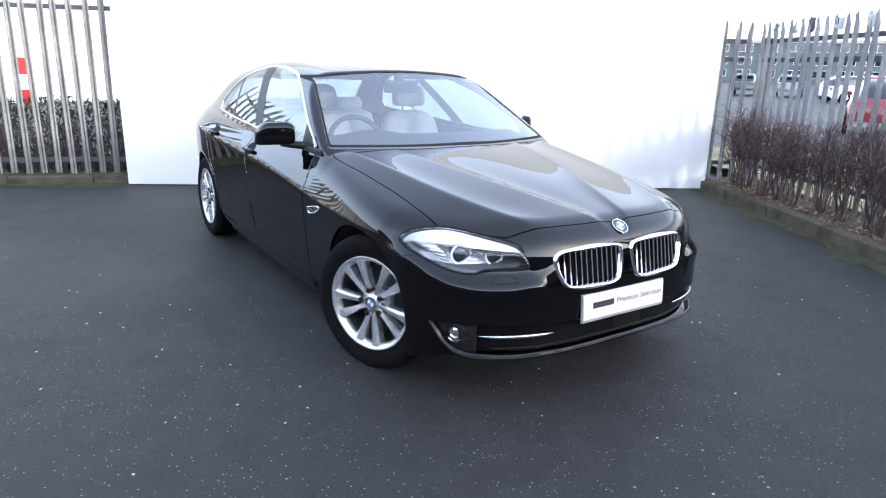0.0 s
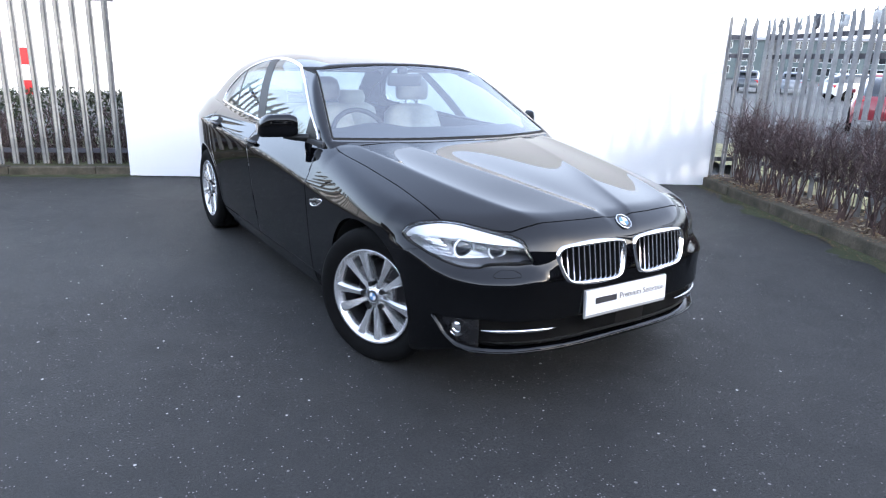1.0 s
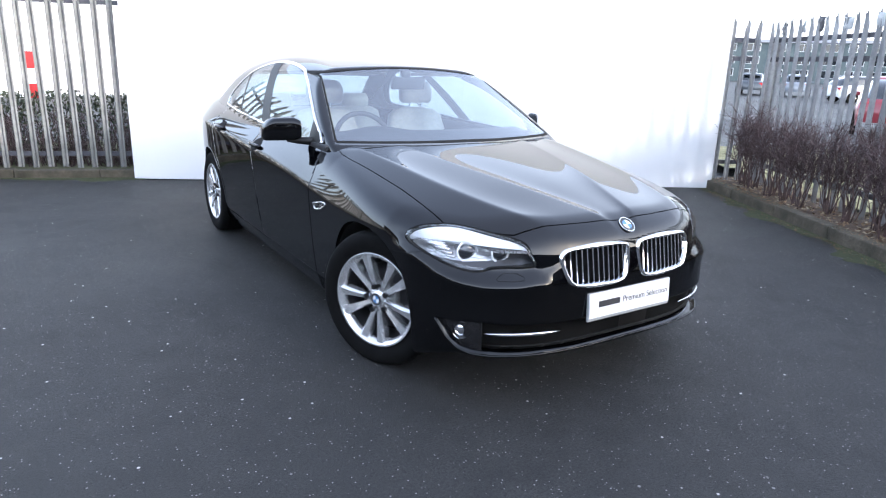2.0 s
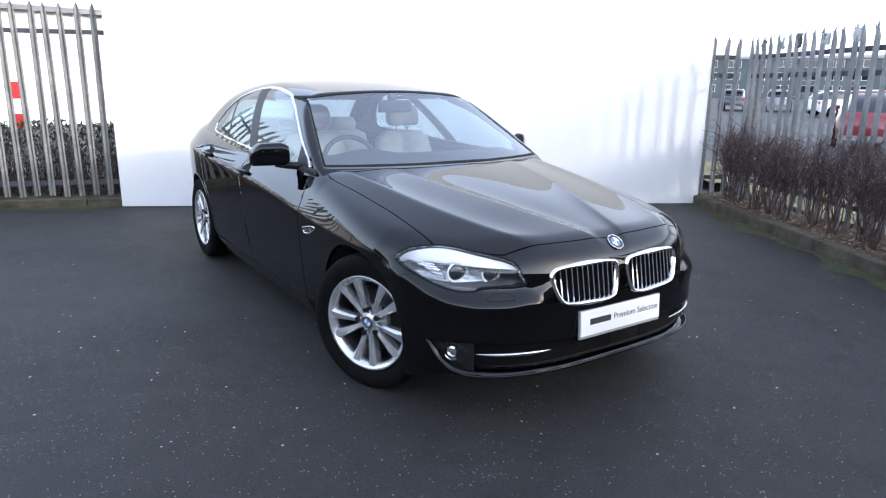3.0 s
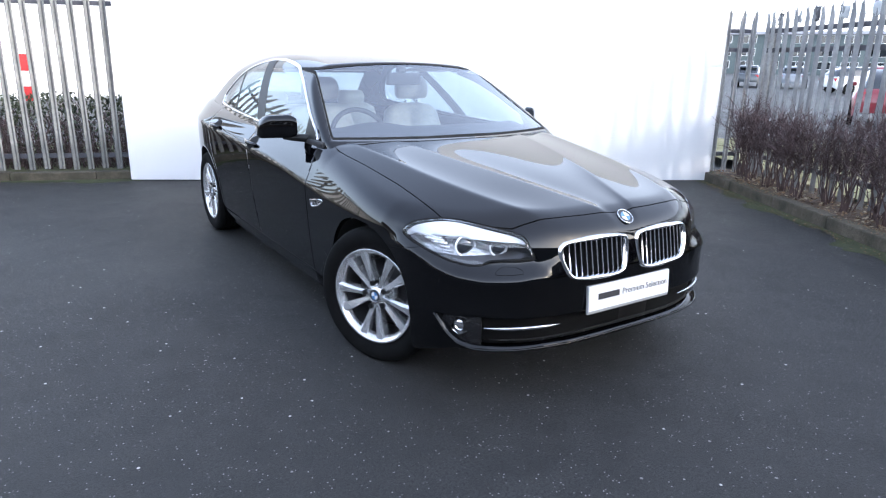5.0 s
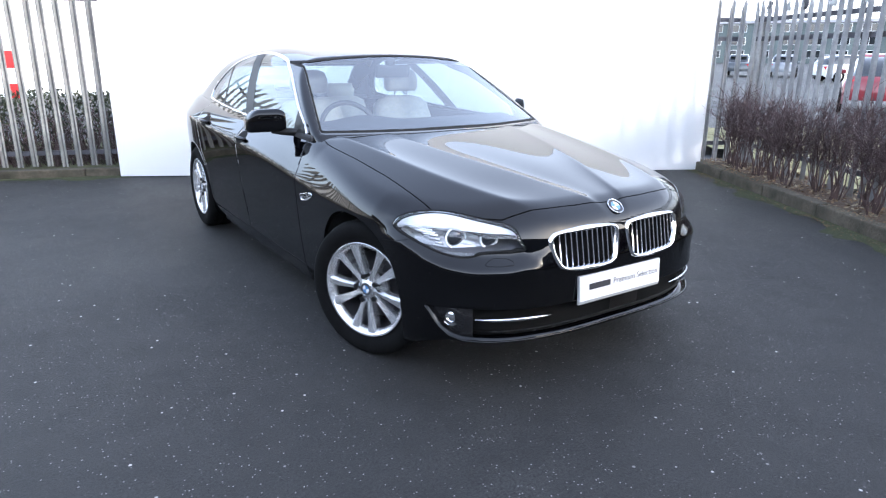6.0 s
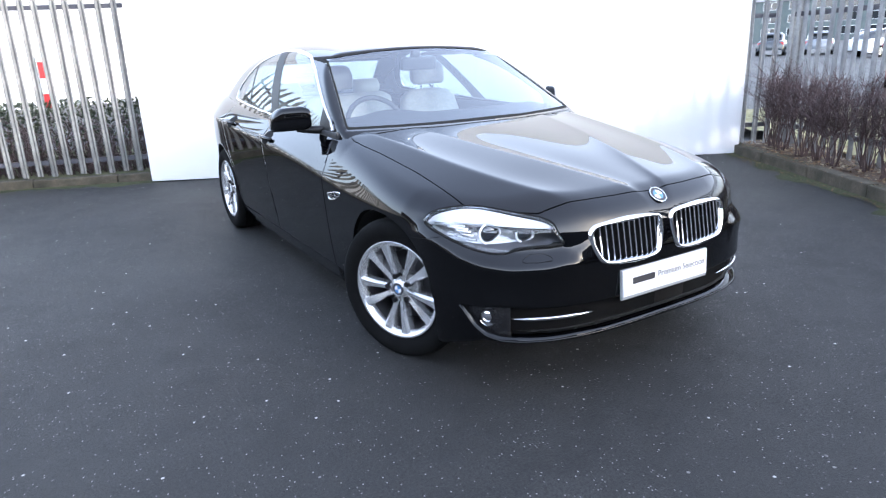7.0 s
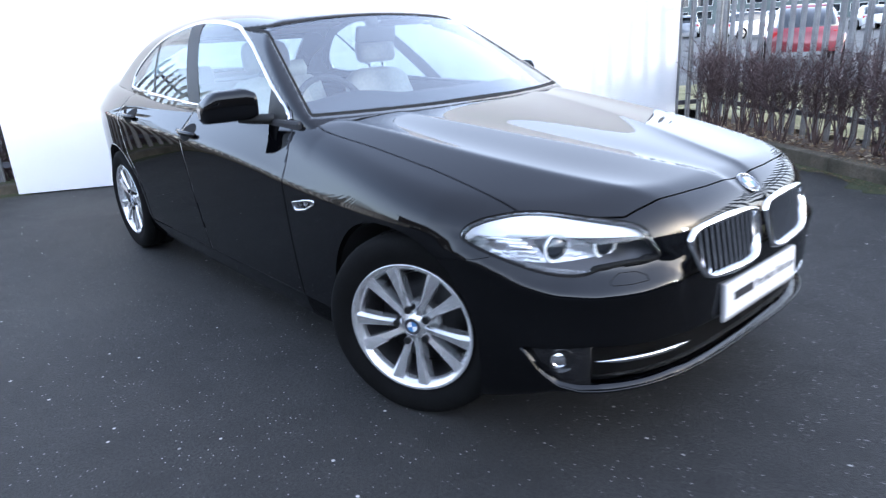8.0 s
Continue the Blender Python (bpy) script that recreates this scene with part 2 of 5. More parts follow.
def inside(poly, px, py):
    """The signed distance to a closed outline, positive inside."""
    px, py = np.asarray(px, float), np.asarray(py, float)
    best = np.full(px.shape, 1e9)
    odd = np.zeros(px.shape, bool)
    for (x0, y0), (x1, y1) in zip(poly, np.roll(poly, -1, axis=0)):
        dx, dy = x1 - x0, y1 - y0
        t = np.clip(((px - x0) * dx + (py - y0) * dy) / (dx * dx + dy * dy + 1e-12), 0, 1)
        best = np.minimum(best, (px - x0 - t * dx) ** 2 + (py - y0 - t * dy) ** 2)
        if y0 != y1:
            odd ^= ((y0 > py) != (y1 > py)) & (px < (x1 - x0) * (py - y0) / (y1 - y0) + x0)
    return np.where(odd, 1, -1) * np.sqrt(best)


def clip(V, F, field):
    """Keeps the part of the mesh where the field is positive, cut exactly along its zero line. Returns verts, faces."""
    field = np.where(np.abs(field) < 1e-7, 1e-7, field)
    V, verts, cut, faces = np.asarray(V, float), list(np.asarray(V, float)), {}, []
    pos = field > 0
    for f in F:
        s = [pos[i] for i in f]
        if all(s):
            faces.append(tuple(f))
        elif any(s):
            out = []
            for i, j in zip(f, f[1:] + f[:1]):
                if pos[i]:
                    out.append(i)
                if pos[i] != pos[j]:
                    key = (min(i, j), max(i, j))
                    if key not in cut:
                        t = field[i] / (field[i] - field[j])
                        cut[key] = len(verts)
                        verts.append(V[i] + t * (V[j] - V[i]))
                    out.append(cut[key])
            if len(out) > 2:
                faces.append(tuple(out))
    used = sorted({i for f in faces for i in f})
    where = {i: k for k, i in enumerate(used)}
    return np.array([verts[i] for i in used]).reshape(-1, 3), [tuple(where[i] for i in f) for f in faces]


def cut_by(VF, *fields):
    """Clips a mesh by functions of x, y, z in turn."""
    V, F = VF
    for f in fields:
        if len(F):
            V, F = clip(V, F, f(V[:, 0], V[:, 1], V[:, 2]))
    return V, F


def flange(VF, depth, inward, where=None):
    """Turns the open edges of a panel inwards, so that gaps between panels have depth. inward: a function of the points that gives unit vectors."""
    V, F = VF
    count = {}
    for f in F:
        for i, j in zip(f, f[1:] + f[:1]):
            k = (min(i, j), max(i, j))
            count[k] = (count[k][0] + 1, (i, j)) if k in count else (1, (i, j))
    rim = [e for c, e in count.values() if c == 1]
    if where is not None:
        ok = where(V[:, 0], V[:, 1], V[:, 2]) > 0
        rim = [(i, j) for i, j in rim if ok[i] and ok[j]]
    ids = sorted({i for e in rim for i in e})
    if not ids:
        return V, F
    new_at = {i: len(V) + k for k, i in enumerate(ids)}
    low = V[ids] + depth * inward(V[ids])
    return np.vstack([V, low]), list(F) + [(j, i, new_at[i], new_at[j]) for i, j in rim]


def mirrored(VF):
    V, F = VF
    return V * np.array([-1, 1, 1]), [f[::-1] for f in F]


def joined(*parts):
    V, F, n = [], [], 0
    for v, f in parts:
        V.append(v)
        F += [tuple(i + n for i in q) for q in f]
        n += len(v)
    return np.vstack(V), F


def grid_faces(n, m):
    return [(i * m + j, i * m + j + 1, (i + 1) * m + j + 1, (i + 1) * m + j) for i in range(n - 1) for j in range(m - 1)]


def solve(field, origin, way, near, far, steps=42):
    """Where rays leave the solid field < 0."""
    a, b = np.full(len(origin), float(near)), np.full(len(origin), float(far))
    for _ in range(steps):
        c = (a + b) / 2
        p = origin + way * c[:, None]
        out = field(p[:, 0], p[:, 1], p[:, 2]) > 0
        b, a = np.where(out, c, b), np.where(out, a, c)
    return origin + way * a[:, None]


# ---- the yard ----
def ground_sheet():
    bm = bmesh.new()
    bmesh.ops.create_grid(bm, x_segments=8, y_segments=8, size=600)
    return tagged(part("ground", bm, ASPHALT), "worn dark grey asphalt with pale stone flecks", "ground", kind="structure")


ground_sheet()

B0, B1 = Vector((-1.155, 5.735, 0)), Vector((5.1, 2.43, 0))          # foot of the white board
BD = (B1 - B0).normalized()
BN = Vector((-BD.y, BD.x, 0))                                         # away from the yard
BOARD_H = 2.7


def slab(name, a, b, thick, z0, z1, mat, parent=None, bevel=0.0):
    """An upright slab whose front face runs from a to b; its thickness lies to the left of that way."""
    a, b = Vector(a), Vector(b)
    d = b - a
    bm = bmesh.new()
    m = Matrix.Translation((a + b) / 2 + Vector((0, 0, (z0 + z1) / 2))) @ pose(0, 0, 0, 0, 0, math.degrees(math.atan2(d.y, d.x))) @ pose(0, thick / 2, 0)
    box(bm, m, d.length, thick, z1 - z0, bevel)
    return part(name, bm, mat, parent)


board = slab("wall_board", B0, B1, 0.05, 0.012, BOARD_H, WHITEBOARD, bevel=0.004)
tagged(board, "large plain white painted display board, lightly soiled", "wall", kind="structure")

# unseen wall added behind the viewer; it blocks low sun and darkens reflections
tagged(slab("wall_rear", (3.4, -7.5, 0), (-14, -7.5, 0), 0.25, -0.02, 2.3, mottled("dark_blocker", (0.07, 0.07, 0.075), (0.10, 0.10, 0.105), 0.7, 1.2)), "plain dark grey wall added unseen behind the viewer to shade the yard", "wall", kind="structure")

# kerbs and beds
R0 = Vector((4.96, 2.29, 0))
RD = Vector((-0.4926, -0.8703, 0))
RO = Vector((0.8703, -0.4926, 0))                                     # from the kerb towards the fence
L0 = Vector((-1.204, 5.85, 0))
LD = Vector((-0.9375, 0.348, 0))
LO = Vector((0.348, 0.9375, 0))


def kerb_run(name, start, way, out, first, count, length, width, height, label):
    holder = tagged(new(name), label, "kerb", kind="structure")
    bm = bmesh.new()
    box(bm, pose(0, 0, height / 2), length - 0.008, width, height + 0.02, 0.012)
    stone = bpy.data.meshes.new("kerb_stone")
    bm.to_mesh(stone)
    bm.free()
    stone.materials.append(KERB)
    rng = random.Random(4)
    for i in range(count):
        ob = new("kerb_stone", stone)
        ob.parent = holder
        p = start + way * (first + (i + 0.5) * length) + out * (width / 2 + rng.uniform(-0.004, 0.004))
        ob.matrix_local = pose(p.x, p.y, rng.uniform(-0.012, 0.0), 0, 0, math.degrees(math.atan2(way.y, way.x)) + rng.uniform(-0.4, 0.4))
    return holder


kerb_run("kerb_1", R0, RD, RO, -0.45, 11, 0.915, 0.125, 0.115, "weathered mossy concrete kerb beside the bed")
kerb_run("kerb_2", L0, LD, LO, -0.6, 6, 0.915, 0.12, 0.10, "weathered concrete footing under the palisade fence")


def strip(name, start, way, out, a0, a1, o0, o1, z, mat, label, category, rough=0.015, step=0.12, mound=0.0):
    """A piece of ground between two distances along and out from a line, uneven."""
    n, m = max(2, int((a1 - a0) / step)), max(2, int((o1 - o0) / step))
    V, F = [], grid_faces(n, m)
    for i in range(n):
        for j in range(m):
            q = j / (m - 1)
            p = start + way * (a0 + (a1 - a0) * i / (n - 1)) + out * (o0 + (o1 - o0) * q)
            V.append((p.x, p.y, z + mound * math.sin(math.pi * q) + rough * noise.noise(p * 3.1) + rough * 0.6 * noise.noise(p * 9.7)))
    ob = link_mesh(name, V, F, mat)
    return tagged(ob, label, category, kind="structure")


strip("ground_bed", R0, RD, RO, -0.5, 9.5, 0.11, 0.80, 0.085, SOIL, "planting bed of dead leaves and bare soil", "soil", 0.03, 0.07, 0.02)
strip("ground_rough_grass", R0, RD, RO, -4, 14, 0.78, 4.0, 0.13, DRYGRASS, "rough dry grass behind the fence", "grass", 0.05, 0.12)
strip("ground_verge", L0, LD, LO, -7.5, 8, 0.10, 3.2, 0.05, GRASS, "rough grass verge behind the fence", "grass", 0.03, 0.15)


# ---- palisade fences ----
def pale_mesh(height, mat):
    """One steel pale: a W-shaped strip with a three-pointed spiked head."""
    prof = [(-0.034, 0.004), (-0.022, -0.014), (0.0, 0.004), (0.022, -0.014), (0.034, 0.004)]
    rows = [0.0, height - 0.15, height - 0.13]
    V, F = [], []
    for z in rows[:2]:
        V += [(x, y, z) for x, y in prof]
    for k in range(4):
        F.append((k, k + 1, 6 + k, 5 + k))
        base = len(V)
    V += [(-0.020, -0.010, height - 0.06), (0.0, 0.004, height - 0.055), (0.020, -0.010, height - 0.06),
          (-0.017, -0.026, height - 0.012), (0.0, -0.006, height), (0.017, -0.026, height - 0.012)]
    F += [(5, 6, base), (6, 7, base + 1, base), (7, 8, base + 2, base + 1), (8, 9, base + 2),
          (base, base + 1, base + 4), (base + 1, base + 2, base + 4), (5, base, base + 3), (base + 2, 9, base + 5)]
    back = [(x, y + 0.004, z) for x, y, z in V]
    n = len(V)
    F += [tuple(i + n for i in f[::-1]) for f in F]
    me = bpy.data.meshes.new("pale")
    me.from_pydata(V + back, [], F)
    me.materials.append(mat)
    return me


# rail steel coloured dark and bluish for the shade the rails lie in
RAIL_SHADED = mottled("shaded_rail_steel", (0.06, 0.06, 0.075), (0.12, 0.12, 0.14), 0.55, 2.6, 0, 0.2)


def fence(name, start, way, count, pitch, foot, height, rails, posts, label, front, mat=GALV):
    """A palisade fence along a line. front: +1 where the pales stand to the left of the way."""
    holder = tagged(new(name), label, "fence", kind="structure")
    me = pale_mesh(height, mat)
    yaw = math.degrees(math.atan2(way.y, way.x))
    side = Vector((-way.y, way.x, 0)) * front
    rng = random.Random(7)
    for i in range(count):
        p = start + way * (i * pitch) + side * 0.03
        ob = new("pale", me)
        ob.parent = holder
        ob.matrix_local = pose(p.x, p.y, foot + rng.uniform(-0.006, 0.006), rng.uniform(-0.5, 0.5), rng.uniform(-0.7, 0.7), yaw + (180 if front > 0 else 0) + rng.uniform(-2, 2))
    length = (count - 1) * pitch
    for z in rails:
        bm = bmesh.new()
        p = start + way * (length / 2)
        m = pose(p.x, p.y, z, 0, 0, yaw)
        box(bm, m, length + 0.1, 0.006, 0.052)
        box(bm, m @ pose(0, -0.02 * front, 0.0195), length + 0.1, 0.04, 0.006)
        part("rail", bm, RAIL_SHADED, holder)
    for a in posts:
        p = start + way * a - side * 0.06
        bm = bmesh.new()
        m = pose(p.x, p.y, (foot + height) / 2 - 0.1, 0, 0, yaw)
        h = height + foot - 0.2
        box(bm, m, 0.007, 0.10, h)
        box(bm, m @ pose(0, 0.047, 0), 0.055, 0.006, h)
        box(bm, m @ pose(0, -0.047, 0), 0.055, 0.006, h)
        part("post", bm, mat, holder)
    return holder


LF = L0 + LO * 0.06
fence("fence_1", LF + LD * (-6.5), LD, 170, 0.156, 0.13, 2.16, (0.285, 1.97), (0.4, 3.15, 5.9, 9.3, 12.0, 14.75, 17.5, 20.25, 23.0, 25.75), "dull grey steel palisade fence on a concrete footing", 1, GALV_OLD)
RC = R0 + RD * (-0.30) + RO * 0.62
fence("fence_2", RC, RD, 66, 0.156, 0.07, 2.0, (0.33, 1.60, 1.82), (0.0, 2.75, 5.5, 8.2), "weathered galvanised steel palisade fence behind a hedge", -1)
fence("fence_3", RC - BD * 1.9 + BN * 0.04, BD, 12, 0.156, 0.07, 2.0, (0.33, 1.60, 1.82), (0.9,), "short return of galvanised palisade fence behind the board", -1)


# torn plastic scraps caught between the spikes
SCRAPDARK = mottled("grey_film", (0.05, 0.05, 0.06), (0.13, 0.13, 0.14), 0.4, 30)
SCRAPPALE = mottled("pale_film", (0.45, 0.47, 0.48), (0.62, 0.63, 0.63), 0.35, 30)
for a, w, h, mat, label in ((0.27, 0.11, 0.12, SCRAPDARK, "torn grey plastic scrap caught on a fence spike"), (0.68, 0.08, 0.13, SCRAPPALE, "torn pale plastic scrap caught on a fence spike"),
                            (0.99, 0.09, 0.15, SCRAPDARK, "torn grey plastic scrap caught on a fence spike"), (1.45, 0.15, 0.12, SCRAPPALE, "torn pale plastic scrap caught on a fence spike"),
                            (1.93, 0.15, 0.13, SCRAPPALE, "torn pale plastic scrap caught on a fence spike")):
    V, F = [], grid_faces(5, 5)
    for i in range(5):
        for k in range(5):
            e = Vector((i / 4 - 0.5, k / 4, a * 7))
            p = RC + RD * (a + w * e.x * (0.75 + 0.25 * e.y)) - RO * (0.03 + 0.03 * noise.noise(e * 2.7))
            V.append((p.x, p.y, 1.885 + h * (e.y + 0.12 * noise.noise(e * 3.9 + Vector((5, 0, 0))))))
    scrap = link_mesh("plastic_scrap", V, F, mat)
    thick = scrap.modifiers.new("thickness", "SOLIDIFY")
    thick.thickness = 0.002
    tagged(scrap, label, "litter", "scraps on the fence")


# ---- the car: front axle over the origin, nose towards -y, its right side at -x ----
car = tagged(new("car"), "glossy black four-door saloon car parked on asphalt", "car")

low_w = spline([0.14, 0.22, 0.32, 0.45, 0.60, 0.75, 0.95], [0.845, 0.878, 0.897, 0.911, 0.922, 0.930, 0.936])
swage_z = spline([-0.5, -0.1, 0.25, 0.55, 1.0, 1.7, 2.5, 3.2, 4.1], [0.70, 0.705, 0.72, 0.745, 0.80, 0.852, 0.89, 0.915, 0.92])
fall = spline([-0.6, 0.0, 0.6, 1.2, 4.1], [0.34, 0.36, 0.52, 0.82, 0.76])


def side_w(z, y):
    """Half the width at a height: upright below the swage line, leaning in above it."""
    t = z - swage_z(y)
    above = 0.5 * (t + np.sqrt(t * t + 0.00012))
    return low_w(z) - fall(y) * above


nose_y = spline([0.14, 0.20, 0.30, 0.42, 0.52, 0.575, 0.62, 0.70, 0.76, 0.82, 0.95], [-0.762, -0.778, -0.787, -0.793, -0.797, -0.797, -0.789, -0.768, -0.738, -0.69, -0.53])
tail_y = spline([0.15, 0.3, 0.5, 0.7, 0.9, 1.05, 1.15], [3.98, 4.04, 4.067, 4.06, 4.03, 4.02, 3.98])
deck_z = spline([-0.95, -0.72, -0.5, -0.25, 0.0, 0.35, 0.65, 1.0, 2.0, 3.0, 3.4, 3.7, 4.2], [0.735, 0.800, 0.843, 0.888, 0.928, 0.978, 1.012, 1.035, 1.05, 1.07, 1.10, 1.115, 1.11])
crown = spline([-0.9, -0.6, 0.0, 0.7, 3.0, 4.2], [0.05, 0.05, 0.055, 0.05, 0.03, 0.05])


CREASE_A = spline([-0.70, -0.50, -0.20, 0.25, 0.75], [0.41, 0.495, 0.58, 0.642, 0.70])
CREASE_B = spline([-0.70, -0.35, 0.0, 0.5], [0.085, 0.205, 0.315, 0.42])


def deck(x, y):
    ax = np.abs(x)
    z = deck_z(y) - crown(y) * (ax / 0.8) ** 2
    front = np.clip((0.75 - y) / 0.2, 0, 1)
    a, b = CREASE_A(y), CREASE_B(y)
    # outer creases of the bonnet: the flanks fall away outside them
    t = ax - a
    z = z - front * 0.19 * 0.5 * (t + np.sqrt(t * t + 0.0002))
    # shallow hollows that rise to a ridge at the outer and at the inner crease
    z = z + front * (0.0125 * np.clip((ax - b) / (a - b), 0, 1) ** 4 + 0.008 * np.clip(ax / b, 0, 1) ** 4 - 0.010)
    return z


def BUMPER_CREASE(u):
    """The height of the crease under the headlamp, round the front corner."""
    return np.interp(u, [-0.62, -0.5, -0.36, -0.22, -0.05, 0.15, 0.25], [0.655, 0.632, 0.592, 0.566, 0.556, 0.560, 0.572])


def body_field(x, y, z):
    a = side_w(z, y)
    p = 3.0 + 0.5 * np.clip((0.6 - z) / 0.25, 0, 1)
    e = np.maximum(0.30 - y, 0) / (0.30 - nose_y(z))
    r = np.maximum(y - 2.45, 0) / (tail_y(z) - 2.45)
    wall = (((np.abs(x) / a) ** p + e ** p + r ** p) ** (1 / p) - 1) * 0.9
    # the bumper leans back above its crease, which climbs towards the wheel arch
    t = z - BUMPER_CREASE(-np.abs(x) - y)
    q = np.clip((z - 0.61) / 0.05, 0, 1)
    lean = np.where(t < 0, -0.012 * np.clip(1 + t / 0.14, 0, 1) ** 2, np.minimum(-0.012 + 0.44 * t, 0.016))
    wall = wall + lean * np.clip((-0.16 - y) / 0.14, 0, 1) * np.clip((np.abs(x) - 0.44 + 0.09 * q) / (0.022 + 0.20 * q), 0, 1) - 0.008 * np.clip((-0.22 - y) / 0.12, 0, 1)
    f = smax(wall, z - deck(x, y), 0.07)
    return smax(f, 0.155 + 0.088 * np.clip((-0.30 - y) / 0.25, 0, 1) - z, 0.02)


roof_z = spline([0.8, 1.2, 1.5, 1.9, 2.4, 2.8, 3.2, 3.6], [1.340, 1.391, 1.427, 1.460, 1.464, 1.426, 1.348, 1.24])


def screen_y(x, z):
    return 0.56 + (z - 1.02) * 1.88 + 0.31 * x ** 2


def cab_field(x, y, z):
    gw = 0.812 - 0.38 * np.maximum(z - 1.0, -0.02) - 0.50 * np.clip(z - 1.0, 0, 1) ** 2 - 0.035 * np.maximum(y - 2.0, 0) ** 2 - 0.05 * np.maximum(1.3 - y, 0) ** 2
    f = smax(z - (roof_z(y) - 0.10 * x ** 2), (np.abs(x) - gw) * 0.85, 0.10)
    f = smax(f, (screen_y(x, z) - y) * 0.47, 0.008)
    rear = y - (3.52 - (z - 1.08) * 1.75 - 0.25 * x ** 2)
    return smax(f, rear * 0.5, 0.06)


def normal_of(field):
    def f(P):
        h, g = 1e-3, []
        for k in range(3):
            d = np.zeros(3)
            d[k] = h
            q, w = P + d, P - d
            g.append(field(q[:, 0], q[:, 1], q[:, 2]) - field(w[:, 0], w[:, 1], w[:, 2]))
        g = np.array(g).T
        return g / (np.linalg.norm(g, axis=1, keepdims=True) + 1e-9)
    return f


body_n, cab_n = normal_of(body_field), normal_of(cab_field)
body_in = lambda P: -body_n(P)
cab_in = lambda P: -cab_n(P)


def body_side():
    """The flank, nose and tail of the right half, as a fan of rays from the car's middle."""
    spokes = []
    for k in range(91):
        a = radians(90 - k)
        spokes.append(((0, -0.10, 0.50), (-math.cos(a), -math.sin(a))))
    for y in np.arange(-0.085, 3.0, 0.016):
        spokes.append(((0, y, 0.50), (-1, 0)))
    for k in range(46):
        a = radians(2 * k)
        spokes.append(((0, 3.0, 0.50), (-math.cos(a), math.sin(a))))
    el = np.radians(np.arange(-36, 61, 0.8))
    O, D = [], []
    for o, (dx, dy) in spokes:
        for e in el:
            O.append(o)
            D.append((dx * math.cos(e), dy * math.cos(e), math.sin(e)))
    V = solve(body_field, np.array(O), np.array(D), 0.15, 2.0)
    return V, grid_faces(len(spokes), len(el))


def body_top(y0, y1, step=0.014):
    ys = np.arange(y0, y1, step)
    xs = np.linspace(-0.86, 0.86, 145)
    X, Y = np.meshgrid(xs, ys)
    O = np.stack([X.ravel(), Y.ravel(), np.full(X.size, 0.5)], 1)
    V = solve(body_field, O, np.tile([0, 0, 1.0], (len(O), 1)), 0.0, 1.0)
    return V, grid_faces(len(ys), len(xs))


def cabin():
    """The glasshouse as rays from a point in its middle."""
    az = np.radians(np.arange(0, 360.1, 0.75))
    el = np.radians(np.concatenate([np.arange(-6, 88, 0.75), [89.3]]))
    A, E = np.meshgrid(az, el, indexing="ij")
    D = np.stack([np.sin(A) * np.cos(E), np.cos(A) * np.cos(E), np.sin(E)], -1).reshape(-1, 3)
    O = np.tile([0, 2.0, 0.98], (len(D), 1))
    V = solve(cab_field, O, D, 0.02, 3.0)
    return V, grid_faces(len(az), len(el))


ARCH = ((0.02, 0.362), (2.975, 0.365))
GAP = 0.0022


def off_arches(x, y, z):
    f = np.full(np.shape(y), 9.0)
    for ya, r in ARCH:
        f = np.minimum(f, np.where(np.abs(x) > 0.45, np.hypot(y - ya, z - 0.335) - r - 0.016 * np.clip((y - ya) / 0.2, 0, 1), 1.0))
    return f


def u_of(x, y):
    """A coordinate that runs round the car's front corner."""
    return -np.abs(x) - y


bonnet_half = [(0.0, -0.702), (-0.20, -0.694), (-0.35, -0.678), (-0.46, -0.658), (-0.55, -0.635), (-0.62, -0.58), (-0.70, -0.47), (-0.745, -0.42), (-0.748, -0.29), (-0.748, -0.03),
               (-0.763, 0.287), (-0.778, 0.47), (-0.780, 0.57), (-0.765, 0.66), (-0.72, 0.735), (-0.60, 0.655), (-0.35, 0.58), (0.0, 0.54)]
bonnet_line = np.array(bonnet_half + [(-x, y) for x, y in bonnet_half[-2:0:-1]])
lamp_line = rounded_outline([(-0.584, 0.708), (-0.557, 0.734), (-0.491, 0.756), (-0.367, 0.773), (-0.244, 0.776), (-0.105, 0.766), (0.029, 0.752), (0.111, 0.740), (0.166, 0.722),
                             (0.193, 0.690), (0.226, 0.640), (0.107, 0.634), (-0.019, 0.626), (-0.077, 0.614), (-0.151, 0.611), (-0.254, 0.621), (-0.365, 0.643), (-0.461, 0.667), (-0.542, 0.688)], 5)
kidney_line = rounded_outline([(-0.392, 0.660), (-0.378, 0.690), (-0.33, 0.705), (-0.18, 0.709), (-0.065, 0.704), (-0.034, 0.688), (-0.030, 0.65), (-0.040, 0.59), (-0.060, 0.556),
                               (-0.11, 0.543), (-0.21, 0.542), (-0.325, 0.552), (-0.360, 0.573), (-0.381, 0.615)], 6)
intake_line = np.array([(-0.345, 0.392), (-0.06, 0.404), (0.2, 0.398), (1.2, 0.395), (1.2, 0.272), (0.3, 0.268), (0.0, 0.262), (-0.11, 0.262), (-0.2, 0.277), (-0.272, 0.318)])
dlo_line = rounded_outline([(0.80, 0.975), (1.01, 1.112), (1.279, 1.255), (1.45, 1.318), (1.62, 1.364), (1.977, 1.400), (2.283, 1.388), (2.606, 1.319), (2.80, 1.215), (2.895, 1.125),
                            (2.885, 1.085), (2.82, 1.057), (2.07, 1.018), (1.648, 1.000), (1.2, 0.985)], 4)


def in_bonnet(x, y, z):
    return np.where(z > 0.6, inside(bonnet_line, x, y), -1.0)


